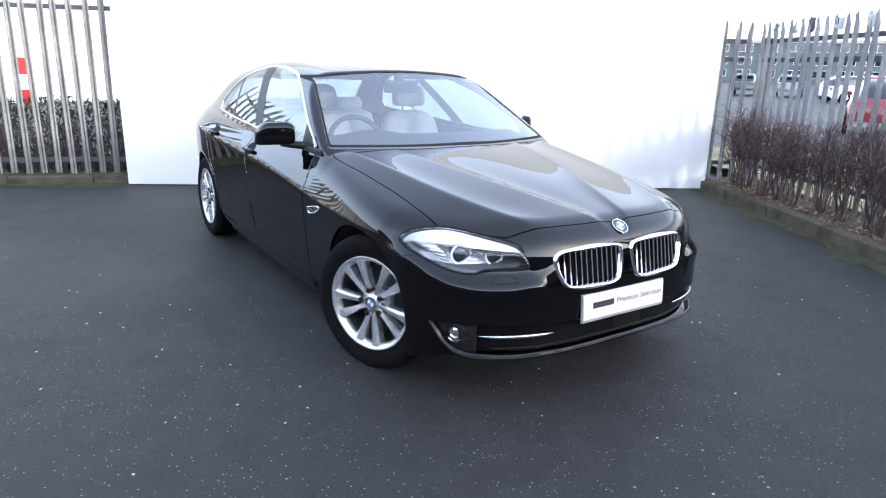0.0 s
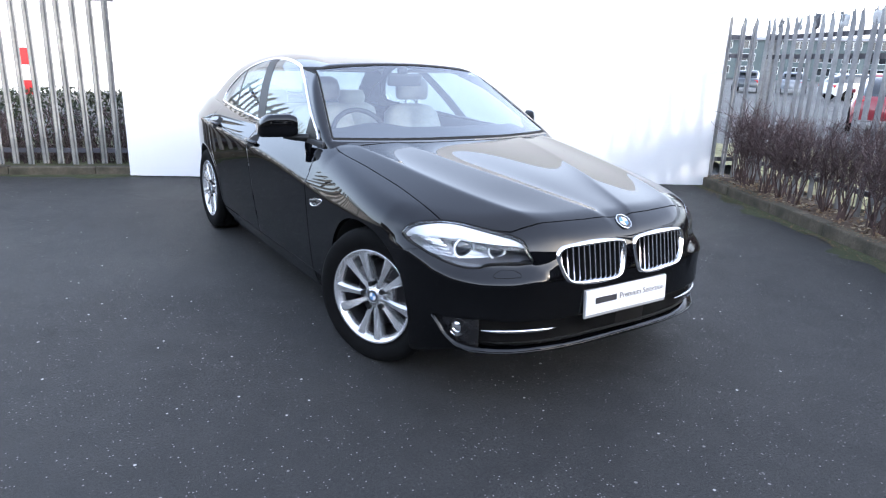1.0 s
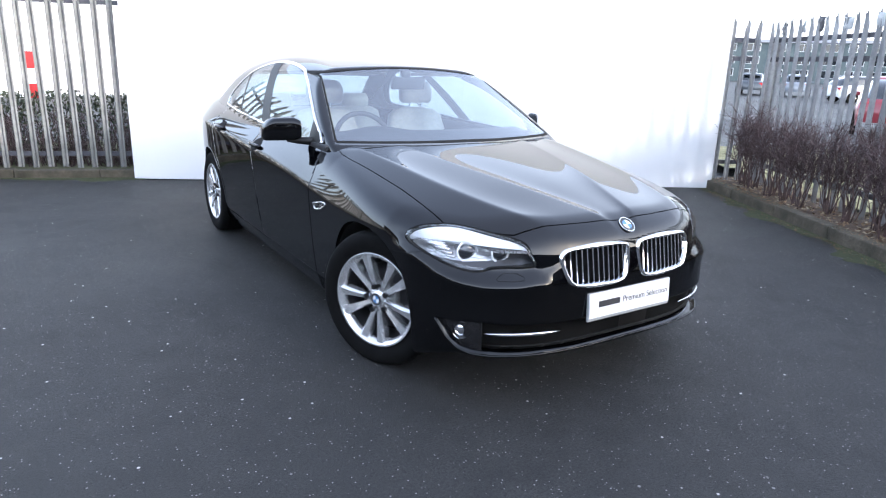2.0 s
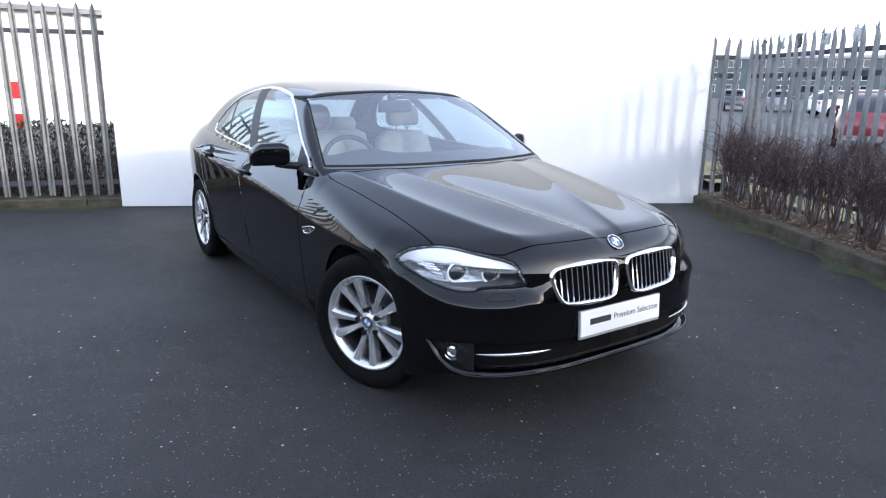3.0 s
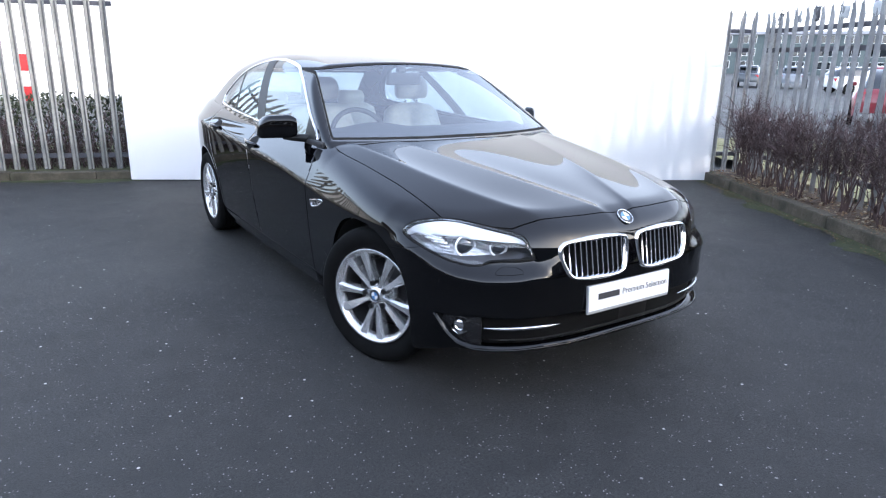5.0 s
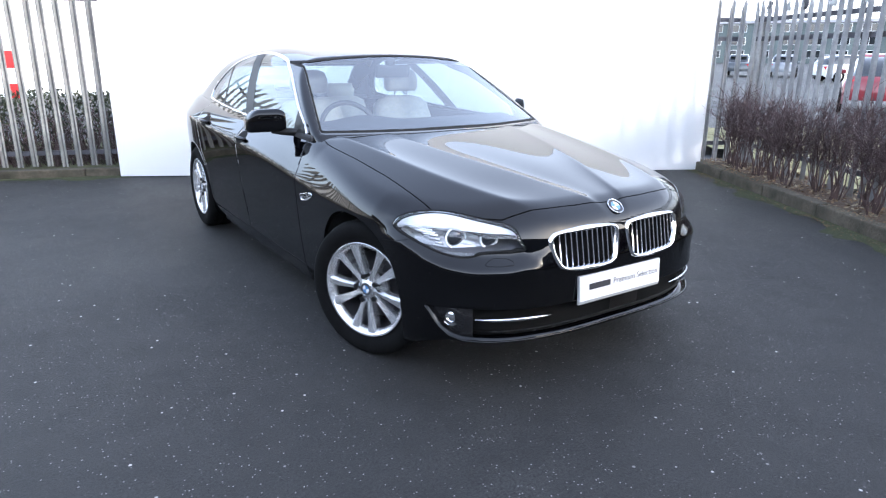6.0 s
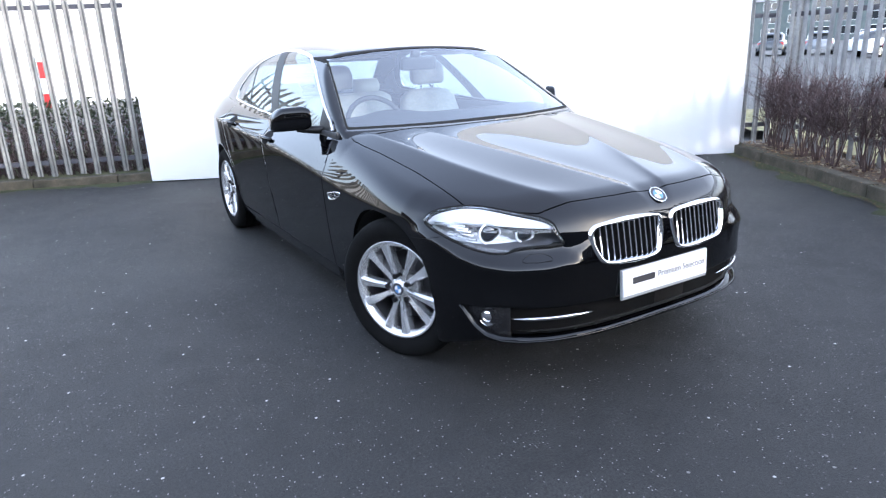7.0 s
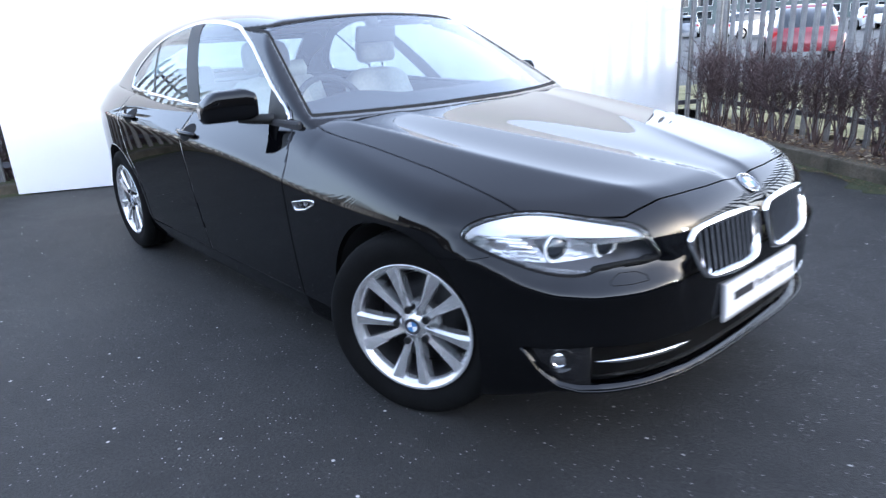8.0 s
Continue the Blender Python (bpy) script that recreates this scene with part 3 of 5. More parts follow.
def in_lamp(x, y, z):
    return np.where((y < -0.15) & (np.abs(x) > 0.3), inside(lamp_line, u_of(x, y), z), -1.0)


def in_kidney(x, y, z):
    return np.where(y < -0.4, np.maximum(inside(kidney_line, x, z), inside(kidney_line * np.array([-1, 1]), x, z)), -1.0)


def in_intake(x, y, z):
    return np.where(y < -0.3, inside(intake_line, u_of(x, y), z), -1.0)


def in_dlo(x, y, z):
    return np.where(np.abs(x) > 0.3, inside(dlo_line, y, z), -1.0)


def in_screen(x, y, z):
    top = 1.397 - 0.04 * (x / 0.6) ** 2
    half = 0.764 - 0.45 * (z - 1.0)
    return np.where(y < 1.7, np.minimum(np.minimum(top - z, z - 0.99), half - np.abs(x)), -1.0)


def in_rear_screen(x, y, z):
    return np.where(y > 2.7, np.minimum(np.minimum(1.325 - z, z - 1.09), 0.66 - 0.4 * (z - 1.1) - np.abs(x)), -1.0)


def in_bumper(x, y, z):
    u = u_of(x, y)
    return np.where(y < -0.05, np.interp(u, [-0.75, -0.46, -0.40, 0.05, 0.06], [0.62, 0.66, 0.69, 0.70, 0.95]) - z, -1.0)


def door_front(z):
    return 0.685 + 0.10 * np.clip((z - 0.75) / 0.25, 0, 1) ** 2


def door_mid(z):
    return 1.66 + 0.11 * np.clip((z - 0.3) / 0.7, 0, 1)


def door_rear(y, z):
    """The rear edge of the rear door: round the arch, then up to the window."""
    return np.minimum(2.70 + 0.09 * np.clip((z - 0.6) / 0.4, 0, 1) - y, np.hypot(y - 2.975, z - 0.335) - 0.415)


SIDE, CABIN = body_side(), cabin()
TOP = body_top(-0.80, 0.85)
solid = lambda x, y, z: np.where((y > 0.5) & (z > 0.93), cab_field(x, y, z) + 0.003, 1.0)


def welded(VF):
    """Joins the two halves along the middle."""
    V, F = VF
    seen, to = {}, []
    for i, (x, y, z) in enumerate(V):
        key = (round(y, 5), round(z, 5)) if abs(x) < 1e-5 else i
        to.append(seen.setdefault(key, i))
    return V, [tuple(to[i] for i in f) for f in F]


def pair(name, vf, mat, label="", depth=0.018, inward=None, parent=None):
    """A panel of the right side and its mirror image."""
    if depth:
        vf = flange(vf, depth, inward or body_in)
    return [link_mesh(name, *q, mat, parent or car, label) for q in (vf, mirrored(vf))]


link_mesh("bonnet", *cut_by(TOP, lambda x, y, z: in_bonnet(x, y, z) - 0.0028, lambda x, y, z: -in_lamp(x, y, z) - 0.004), PAINT, car, "long glossy black bonnet with raised creases")
bonnet = car.children[-1]
off_front = (lambda x, y, z: -in_bonnet(x, y, z) - GAP, lambda x, y, z: -in_lamp(x, y, z) - 0.004, off_arches)
skin = cut_by(SIDE, *off_front, solid)
bump_half = cut_by(skin, lambda x, y, z: in_bumper(x, y, z) - 0.0008, lambda x, y, z: -in_kidney(x, y, z), lambda x, y, z: -in_intake(x, y, z))
bumper = link_mesh("front_bumper", *flange(welded(joined(bump_half, mirrored(bump_half))), 0.045, body_in, lambda x, y, z: in_intake(x, y, z) + 0.004), PAINT, car, "black painted bumper with lower air intake")
pair("wing", cut_by(skin, lambda x, y, z: -in_bumper(x, y, z) - 0.0008, lambda x, y, z: door_front(z) - y - GAP), PAINT, depth=0)
front_doors = pair("door", cut_by(skin, lambda x, y, z: y - door_front(z) - GAP, lambda x, y, z: door_mid(z) - y - GAP, lambda x, y, z: z - 0.262), PAINT)
rear_doors = pair("door", cut_by(skin, lambda x, y, z: y - door_mid(z) - GAP, lambda x, y, z: door_rear(y, z) - GAP, lambda x, y, z: z - 0.262), PAINT)
pair("sill", cut_by(skin, lambda x, y, z: y - 0.36, lambda x, y, z: 2.62 - y, lambda x, y, z: 0.2605 - z), PAINT, depth=0)
pair("rear_quarter", cut_by(skin, lambda x, y, z: y - 2.3, lambda x, y, z: -door_rear(y, z) - GAP), PAINT)
boot = cut_by(body_top(2.9, 4.08), lambda x, y, z: cab_field(x, y, z) + 0.003, lambda x, y, z: 0.55 - np.abs(x))
link_mesh("boot_lid", *boot, PAINT, car)

# dark lining behind the gaps, wheel houses and floor
inner = cut_by(SIDE, off_arches, lambda x, y, z: 0.97 - z, lambda x, y, z: 1.0 + 0 * y)
inner = (inner[0] + 0.045 * body_in(inner[0]), inner[1])
hole = cut_by(inner, lambda x, y, z: -in_lamp(x, y, z) - 0.01, lambda x, y, z: np.where(y < -0.4, 0.72 - z, 1.0))
pair("inner_lining", hole, BLACK, depth=0)
bm = bmesh.new()
box(bm, pose(0, 1.65, 0.20), 1.40, 4.1, 0.02, 0.004)
part("floor_pan", bm, BLACK, car)
for ya, r in ARCH:
    for sx in (-1, 1):
        bm = bmesh.new()
        n = 28
        rings = []
        turn = np.linspace(-0.45, math.pi + 0.45, n)
        edge = np.stack([0 * turn, ya + np.cos(turn) * (r + 0.004), 0.335 + np.sin(turn) * (r + 0.004)], 1)
        edge = solve(body_field, edge, np.tile([1.0, 0, 0], (n, 1)), 0.3, 1.0)
        for inner_x in (False, True):
            rings.append([bm.verts.new((sx * (0.50 if inner_x else x - 0.012), y, z)) for x, y, z in edge])
        for k in range(n - 1):
            bm.faces.new((rings[0][k], rings[0][k + 1], rings[1][k + 1], rings[1][k]))
        bm.faces.new(rings[1])
        part("wheel_house", bm, BLACK, car, smooth=True)

# glasshouse
outer = cut_by(CABIN, lambda x, y, z: body_field(x, y, z) + 0.012)
TRIM = 0.010
frame_vf = cut_by(outer, lambda x, y, z: -in_dlo(x, y, z) - TRIM, lambda x, y, z: -in_screen(x, y, z), lambda x, y, z: -in_rear_screen(x, y, z), lambda x, y, z: np.where(y > 2.9, z - 1.02, 1.0))
link_mesh("roof_frame", *flange(frame_vf, 0.03, cab_in), PAINT, car, "black roof with slim pillars")
line_vf = (CABIN[0] + 0.05 * cab_in(CABIN[0]), CABIN[1])
line_vf = cut_by(line_vf, lambda x, y, z: -in_dlo(x, y, z) - 0.01, lambda x, y, z: -in_screen(x, y, z) - 0.01, lambda x, y, z: -in_rear_screen(x, y, z) - 0.01, lambda x, y, z: z - 1.0)
link_mesh("headlining", *line_vf, mottled("grey_headlining", (0.20, 0.19, 0.18), (0.26, 0.25, 0.23), 0.9, 20), car)
ws = cut_by(CABIN, lambda x, y, z: in_screen(x, y, z) - 0.012)
windscreen = link_mesh("windscreen", *cut_by(ws, lambda x, y, z: body_field(x, y, z) + 0.03), SCREENGLASS, car)
seal = cut_by(outer, in_screen, lambda x, y, z: np.maximum(0.010 - in_screen(x, y, z), 1.003 - 0.02 * (x / 0.7) ** 2 - z))
link_mesh("screen_seal", seal[0] + 0.002 * cab_n(seal[0]), seal[1], BLACK, windscreen)
link_mesh("rear_window", *cut_by(CABIN, in_rear_screen), GLASS, car)


def b_front(z):
    return 1.69 + 0.36 * (z - 1.01) / 0.37


def rear_div(z):
    return 2.40 + 0.21 * (z - 1.05) / 0.27


for sx, fd, rd in ((-1, front_doors[0], rear_doors[0]), (1, front_doors[1], rear_doors[1])):
    sidepart = cut_by(CABIN, lambda x, y, z: sx * x - 0.2, lambda x, y, z: in_dlo(x, y, z) + TRIM)
    band = cut_by(sidepart, lambda x, y, z: 0.002 - in_dlo(x, y, z))
    band = flange((band[0] + 0.005 * cab_n(band[0]), band[1]), 0.012, cab_in)
    link_mesh("window_trim", *band, CHROME, fd, "polished chrome strip round the side windows")
    pillar = cut_by(sidepart, in_dlo, lambda x, y, z: np.maximum(np.minimum(y - b_front(z), b_front(z) + 0.155 - y), np.minimum(y - rear_div(z), rear_div(z) + 0.03 - y)))
    link_mesh("window_pillar", pillar[0] + 0.002 * cab_n(pillar[0]), pillar[1], PLASTIC, rd)
    corner = cut_by(sidepart, in_dlo, lambda x, y, z: 0.965 + 0.25 * (z - 1.0) - y)
    link_mesh("mirror_corner", corner[0] + 0.002 * cab_n(corner[0]), corner[1], PLASTIC, fd)
    glass = cut_by(sidepart, in_dlo, lambda x, y, z: b_front(z) - y + 0.01)
    link_mesh("front_window", *glass, GLASS, fd)
    glass = cut_by(sidepart, in_dlo, lambda x, y, z: y - b_front(z) - 0.14)
    link_mesh("rear_side_window", *glass, GLASS, rd)

# cowl under the windscreen
cowl = body_top(0.50, 0.90)
cowl = cut_by(cowl, lambda x, y, z: -in_bonnet(x, y, z) - 0.002, lambda x, y, z: 0.80 - np.abs(x), lambda x, y, z: cab_field(x, y, z) + 0.03)
link_mesh("cowl", cowl[0] - np.array([0, 0, 0.012]), cowl[1], PLASTIC, car)
link_mesh("bonnet_inner", *(lambda q: (q[0] - np.array([0, 0, 0.05]), q[1]))(cut_by(TOP, lambda x, y, z: in_bonnet(x, y, z) + 0.02)), BLACK, bonnet)


def surface_y(x, z):
    """The nose's surface at points seen from the front."""
    x, z = np.atleast_1d(np.asarray(x, float)), np.atleast_1d(np.asarray(z, float))
    P = solve(body_field, np.stack([x, 0 * x, z], 1), np.tile([0, -1.0, 0], (len(x), 1)), 0, 1.2)
    return P[:, 1]


# kidney grilles
DARKCHROME = material("slat_chrome", (0.74, 0.75, 0.77), 0.16, 1.0)
for sx in (-1, 1):
    line = kidney_line * np.array([-sx, 1])
    face = lambda x, z: surface_y(x, np.full(np.shape(x), 0.53)) + (surface_y(x, np.full(np.shape(x), 0.71)) - surface_y(x, np.full(np.shape(x), 0.53))) * (np.asarray(z) - 0.53) / 0.18
    ys = face(line[:, 0], line[:, 1])
    grille = new("kidney_grille")
    grille.parent = car
    grille["label"] = "chrome framed kidney grille with upright bars"
    bm = bmesh.new()
    mid = line.mean(axis=0)
    V = []
    sect = [(0.010, 0.004), (0.006, -0.012), (-0.004, -0.017), (-0.011, -0.010), (-0.012, 0.012)]
    for (x, z), y in zip(line, ys):
        d = np.array([x, z]) - mid
        d /= np.linalg.norm(d)
        V.append([bm.verts.new((x + d[0] * o, y + dy, z + d[1] * o)) for o, dy in sect])
    for a, b in zip(V, V[1:] + V[:1]):
        for k in range(len(sect) - 1):
            bm.faces.new((a[k], a[k + 1], b[k + 1], b[k]))
    part("chrome_frame", bm, CHROME, grille, "thick chrome surround", True)
    lo, hi = line[:, 0].min(), line[:, 0].max()
    for k in range(12):
        x = lo + (hi - lo) * (k + 0.75) / 12.5
        zz = np.linspace(0.50, 0.74, 241)
        ok = inside(line, np.full(241, x), zz) > 0.004
        if ok.sum() < 10:
            continue
        z0, z1 = zz[ok].min(), zz[ok].max()
        bm = bmesh.new()
        q = np.linspace(z0 - 0.004, z1 + 0.004, 9)
        yy = face(np.full(9, x), q) + 0.003
        w = 0.0027
        rows = []
        for z, y in zip(q, yy):
            rows.append([bm.verts.new((x - w, y + 0.034, z)), bm.verts.new((x - w, y + 0.004, z)), bm.verts.new((x, y - 0.001, z)), bm.verts.new((x + w, y + 0.004, z)), bm.verts.new((x + w, y + 0.034, z))])
        for a, b in zip(rows, rows[1:]):
            for j in range(4):
                bm.faces.new((a[j], a[j + 1], b[j + 1], b[j]))
        slat = part("slat", bm, DARKCHROME, grille)
        slat.data.materials.append(BLACK)
        for f in slat.data.polygons:
            f.material_index = 1 if abs(f.normal.x) > 0.93 else 0
    back = cut_by(SIDE if sx < 0 else mirrored(SIDE), lambda x, y, z: in_kidney(x, y, z) + 0.03)
    link_mesh("grille_backing", back[0] + np.array([0, 0.045, 0]), back[1], BLACK, grille)

# intake lining, mesh and strips
back = cut_by(SIDE, lambda x, y, z: in_intake(x, y, z) + 0.02)
back = (back[0] + 0.045 * body_in(back[0]), back[1])
MESHBLACK = mottled("intake_black", (0.002, 0.002, 0.002), (0.005, 0.005, 0.005), 0.6, 60)
link_mesh("intake_backing", *joined(back, mirrored(back)), MESHBLACK, bumper)


def around_front(us, zs, out):
    """Points on the right front corner at the given corner coordinate and height."""
    us, zs = np.asarray(us, float), np.asarray(zs, float)
    a, b = np.full(len(us), -0.95), np.zeros(len(us))
    for _ in range(24):
        c = (a + b) / 2
        y = surface_y(c, zs)
        low = u_of(c, y) < us
        a, b = np.where(low, c, a), np.where(low, b, c)
    p = np.stack([c, surface_y(c, zs), zs], 1)
    return p + out * body_n(p)


def mirror_points(p):
    return np.asarray(p) * np.array([-1, 1, 1])


lip_u = np.concatenate([np.linspace(-0.345, -0.11, 12), np.linspace(-0.08, 0.80, 26)])
lip_z = np.interp(lip_u, [-0.345, -0.272, -0.2, -0.11, 0.0, 0.3, 0.82], [0.392, 0.318, 0.275, 0.258, 0.256, 0.262, 0.266])
lip = around_front(lip_u, lip_z, 0.004)
bm = bmesh.new()
tube(bm, list(map(tuple, lip)) + list(map(tuple, mirror_points(lip)[::-1][1:])), 0.0048, 8)
part("lip", bm, PAINT, bumper, smooth=True)
strip_u = np.linspace(-0.04, 0.40, 14)
for pts in (around_front(strip_u, np.full(14, 0.352), -0.012), mirror_points(around_front(strip_u, np.full(14, 0.352), -0.012))):
    bm = bmesh.new()
    tube(bm, list(map(tuple, pts)), [0.009 * min(1, 0.25 + 0.25 * min(k, 13 - k)) for k in range(14)], 8)
    part("chrome_strip", bm, SATIN, bumper, "slim chrome strip in the lower intake", True)

# headlamps
LAMPDARK = material("lamp_dark_grey", (0.075, 0.075, 0.08), 0.35, 0.3)
LAMPSILVER = material("lamp_silver", (0.95, 0.95, 0.96), 0.16, 0.55)
cells = node(LAMPSILVER, "ShaderNodeTexVoronoi", Scale=40.0)
stretch = node(LAMPSILVER, "ShaderNodeMapping", Scale=(1.0, 1.0, 2.4))
link(LAMPSILVER, world_coords(LAMPSILVER), stretch.inputs["Vector"])
link(LAMPSILVER, stretch.outputs[0], cells.inputs["Vector"])
bump(LAMPSILVER, cells.outputs["Distance"], 0.55, 0.010)
BROW = material("lamp_brow_white", (0.92, 0.93, 0.95), 0.2, 0.0, 1.0)
BEZEL = mottled("gloss_bezel", (0.010, 0.010, 0.011), (0.018, 0.018, 0.019), 0.22, 30)
PROJ = material("projector_glass", (0.02, 0.024, 0.032), 0.05, 0.0, 1.0)
# fog lamps
for sx in (-1, 1):
    unit = cut_by(SIDE, lambda x, y, z: in_intake(x, y, z) + 0.002, lambda x, y, z: -0.055 - u_of(x, y))
    unit = (unit[0] + 0.022 * body_in(unit[0]), unit[1])
    unit = flange(unit, 0.02, body_in)
    if sx > 0:
        unit = mirrored(unit)
    fog = link_mesh("fog_lamp", *unit, BEZEL, car, "round fog lamp in a black bezel")
    p = around_front([-0.185], [0.350], -0.02)
    n = body_n(p)[0]
    n = np.array([n[0] * 0.6, n[1], n[2]])
    n /= np.linalg.norm(n)
    c, n = Vector(p[0] * ([1, 1, 1] if sx < 0 else [-1, 1, 1])), Vector(n * ([1, 1, 1] if sx < 0 else [-1, 1, 1]))
    bm = bmesh.new()
    cyl(bm, c - n * 0.02, c + n * 0.006, 0.034, 0.037, 24, False)
    part("fog_ring", bm, CHROME, fog, smooth=True)
    bm = bmesh.new()
    bmesh.ops.create_uvsphere(bm, u_segments=20, v_segments=10, radius=0.033, matrix=Matrix.Translation(c - n * 0.018) @ n.to_track_quat("Z", "Y").to_matrix().to_4x4() @ Matrix.Diagonal((1, 1, 0.6, 1)))
    part("reflector", bm, CHROME, fog, "bright fog lamp reflector", True)

brow_z = lambda u: np.interp(u, [-0.60, -0.5, -0.382, -0.232, -0.063, 0.115, 0.2], [0.708, 0.718, 0.722, 0.729, 0.722, 0.710, 0.702])
for sx in (-1, 1):
    flip = (lambda q: q) if sx < 0 else mirrored
    lamp = new("headlamp")
    lamp.parent = car
    lamp["label"] = "clear headlamp with twin projectors and pale brow"
    region = cut_by(SIDE, lambda x, y, z: in_lamp(x, y, z) - 0.001)
    link_mesh("lamp_cover", *flip(flange(region, 0.012, body_in)), LAMPGLASS, lamp, "clear lamp cover")
    rim = cut_by(SIDE, lambda x, y, z: in_lamp(x, y, z) + 0.0045, lambda x, y, z: 0.005 - in_lamp(x, y, z))
    rim = (rim[0] + 0.003 * body_in(rim[0]), rim[1])
    link_mesh("lamp_seal", *flip(flange(rim, 0.03, body_in)), BLACK, lamp)
    brow = cut_by(region, lambda x, y, z: z - brow_z(u_of(x, y)))
    brow = (brow[0] + (0.004 + 0.45 * np.clip(0.775 - brow[0][:, 2], 0, 0.05)[:, None]) * body_in(brow[0]), brow[1])
    link_mesh("brow", *flip(flange(brow, 0.03, body_in)), BROW, lamp, "pale light strip along the lamp's top")
    deep = cut_by(SIDE, lambda x, y, z: in_lamp(x, y, z) + 0.02, lambda x, y, z: brow_z(u_of(x, y)) + 0.02 - z)
    u = u_of(deep[0][:, 0], deep[0][:, 1])
    dep = 0.030 + 0.060 * np.clip((deep[0][:, 2] - 0.62) / 0.08, 0, 1)
    deep = (deep[0] + dep[:, None] * body_in(deep[0]), deep[1])
    dark = lambda x, y, z: np.maximum(u_of(x, y) - 0.055 - 0.4 * (z - 0.66), 0.633 + 0.07 * np.clip(u_of(x, y) + 0.2, 0, 1) - z)
    link_mesh("dark_bezel", *flip(cut_by(deep, dark)), LAMPDARK, lamp, "dark grey inner bezel")
    link_mesh("reflector", *flip(cut_by(deep, lambda x, y, z: -dark(x, y, z))), LAMPSILVER, lamp, "faceted silver reflector")
    # stepped silver ribs of the side lamp
    for k in range(5):
        bm = bmesh.new()
        uu = np.linspace(-0.50 + 0.045 * k, -0.34 + 0.018 * k, 6)
        zz = 0.715 - 0.016 * k + 0 * uu
        pts = around_front(uu, zz, -0.035)
        if sx > 0:
            pts = mirror_points(pts)
        tube(bm, list(map(tuple, pts)), 0.0055, 6)
        part("rib", bm, LAMPSILVER, lamp, smooth=True)
    for (x, y, z), r in (((-0.690, -0.500, 0.672), 0.043), ((-0.585, -0.590, 0.674), 0.037)):
        c = Vector((x if sx < 0 else -x, y, z))
        n = Vector((-0.28 if sx < 0 else 0.28, -0.95, 0.02)).normalized()
        rot = n.to_track_quat("Z", "Y").to_matrix().to_4x4()
        bm = bmesh.new()
        bmesh.ops.create_uvsphere(bm, u_segments=28, v_segments=14, radius=r * 0.86, matrix=Matrix.Translation(c + n * 0.002) @ rot @ Matrix.Diagonal((1, 1, 0.45, 1)))
        lens = part("projector_lens", bm, PROJ, lamp, "glass projector lens", True)
        bm = bmesh.new()
        cyl(bm, c - n * 0.06, c - n * 0.015, r * 0.85, r * 0.85, 28, True)
        part("projector_tube", bm, LAMPDARK, lamp, smooth=False)
        bm = bmesh.new()
        ring = [c + n * 0.006 + rot.to_3x3() @ Vector((math.cos(a) * r, math.sin(a) * r, 0)) for a in np.linspace(0, 2 * math.pi, 33)[:-1]]
        tube(bm, ring, 0.0048, 8, True)
        part("light_ring", bm, BROW, lamp, "pale ring round the projector", True)

# washer covers on the bumper
for sx in (-1, 1):
    pts = around_front([0.02, 0.05, 0.12, 0.165, 0.17, 0.10, 0.025, 0.01], [0.598, 0.612, 0.612, 0.600, 0.588, 0.583, 0.583, 0.588], 0.0008)
    if sx > 0:
        pts = mirror_points(pts)
    bm = bmesh.new()
    tube(bm, list(map(tuple, pts)), 0.0011, 5, True)
    part("washer_cover", bm, BLACK, bumper)


# number plate blank with writing
def letters(text, size, m, mat, parent, name="lettering"):
    cu = bpy.data.curves.new(name, "FONT")
    cu.body, cu.size, cu.extrude = text, size, 0.0006
    cu.align_x, cu.align_y = "LEFT", "CENTER"
    tmp = new(name, cu)
    me = bpy.data.meshes.new_from_object(tmp.evaluated_get(bpy.context.evaluated_depsgraph_get()))
    bpy.data.objects.remove(tmp)
    bpy.data.curves.remove(cu)
    me.materials.clear()
    me.materials.append(mat)
    ob = new(name, me)
    ob.parent = parent
    ob.matrix_local = m
    return ob


INK = material("plate_ink", (0.03, 0.03, 0.035), 0.5)
plate = new("plate")
plate.parent = car
plate["label"] = "white show plate with dark lettering"
plate.matrix_local = pose(-0.010, -0.815, 0.452, 86, 0, 0)
bm = bmesh.new()
box(bm, pose(0, 0, 0), 0.508, 0.110, 0.006, 0.0025)
part("plate_sheet", bm, WHITE, plate)
bm = bmesh.new()
box(bm, pose(0, -0.006, -0.008), 0.514, 0.126, 0.012, 0.003)
part("plate_holder", bm, material("plate_grey", (0.33, 0.33, 0.34), 0.5), plate)
bm = bmesh.new()
box(bm, pose(-0.136, 0.004, 0.0038), 0.128, 0.027, 0.0014)
part("brand_bar", bm, INK, plate)
letters("Premium Selection", 0.0385, pose(-0.054, 0.004, 0.0034), INK, plate)

# round badge on the bonnet and on the wheels
BADGEBLUE = material("badge_blue", (0.08, 0.22, 0.46), 0.3, 0.0, 1.0)


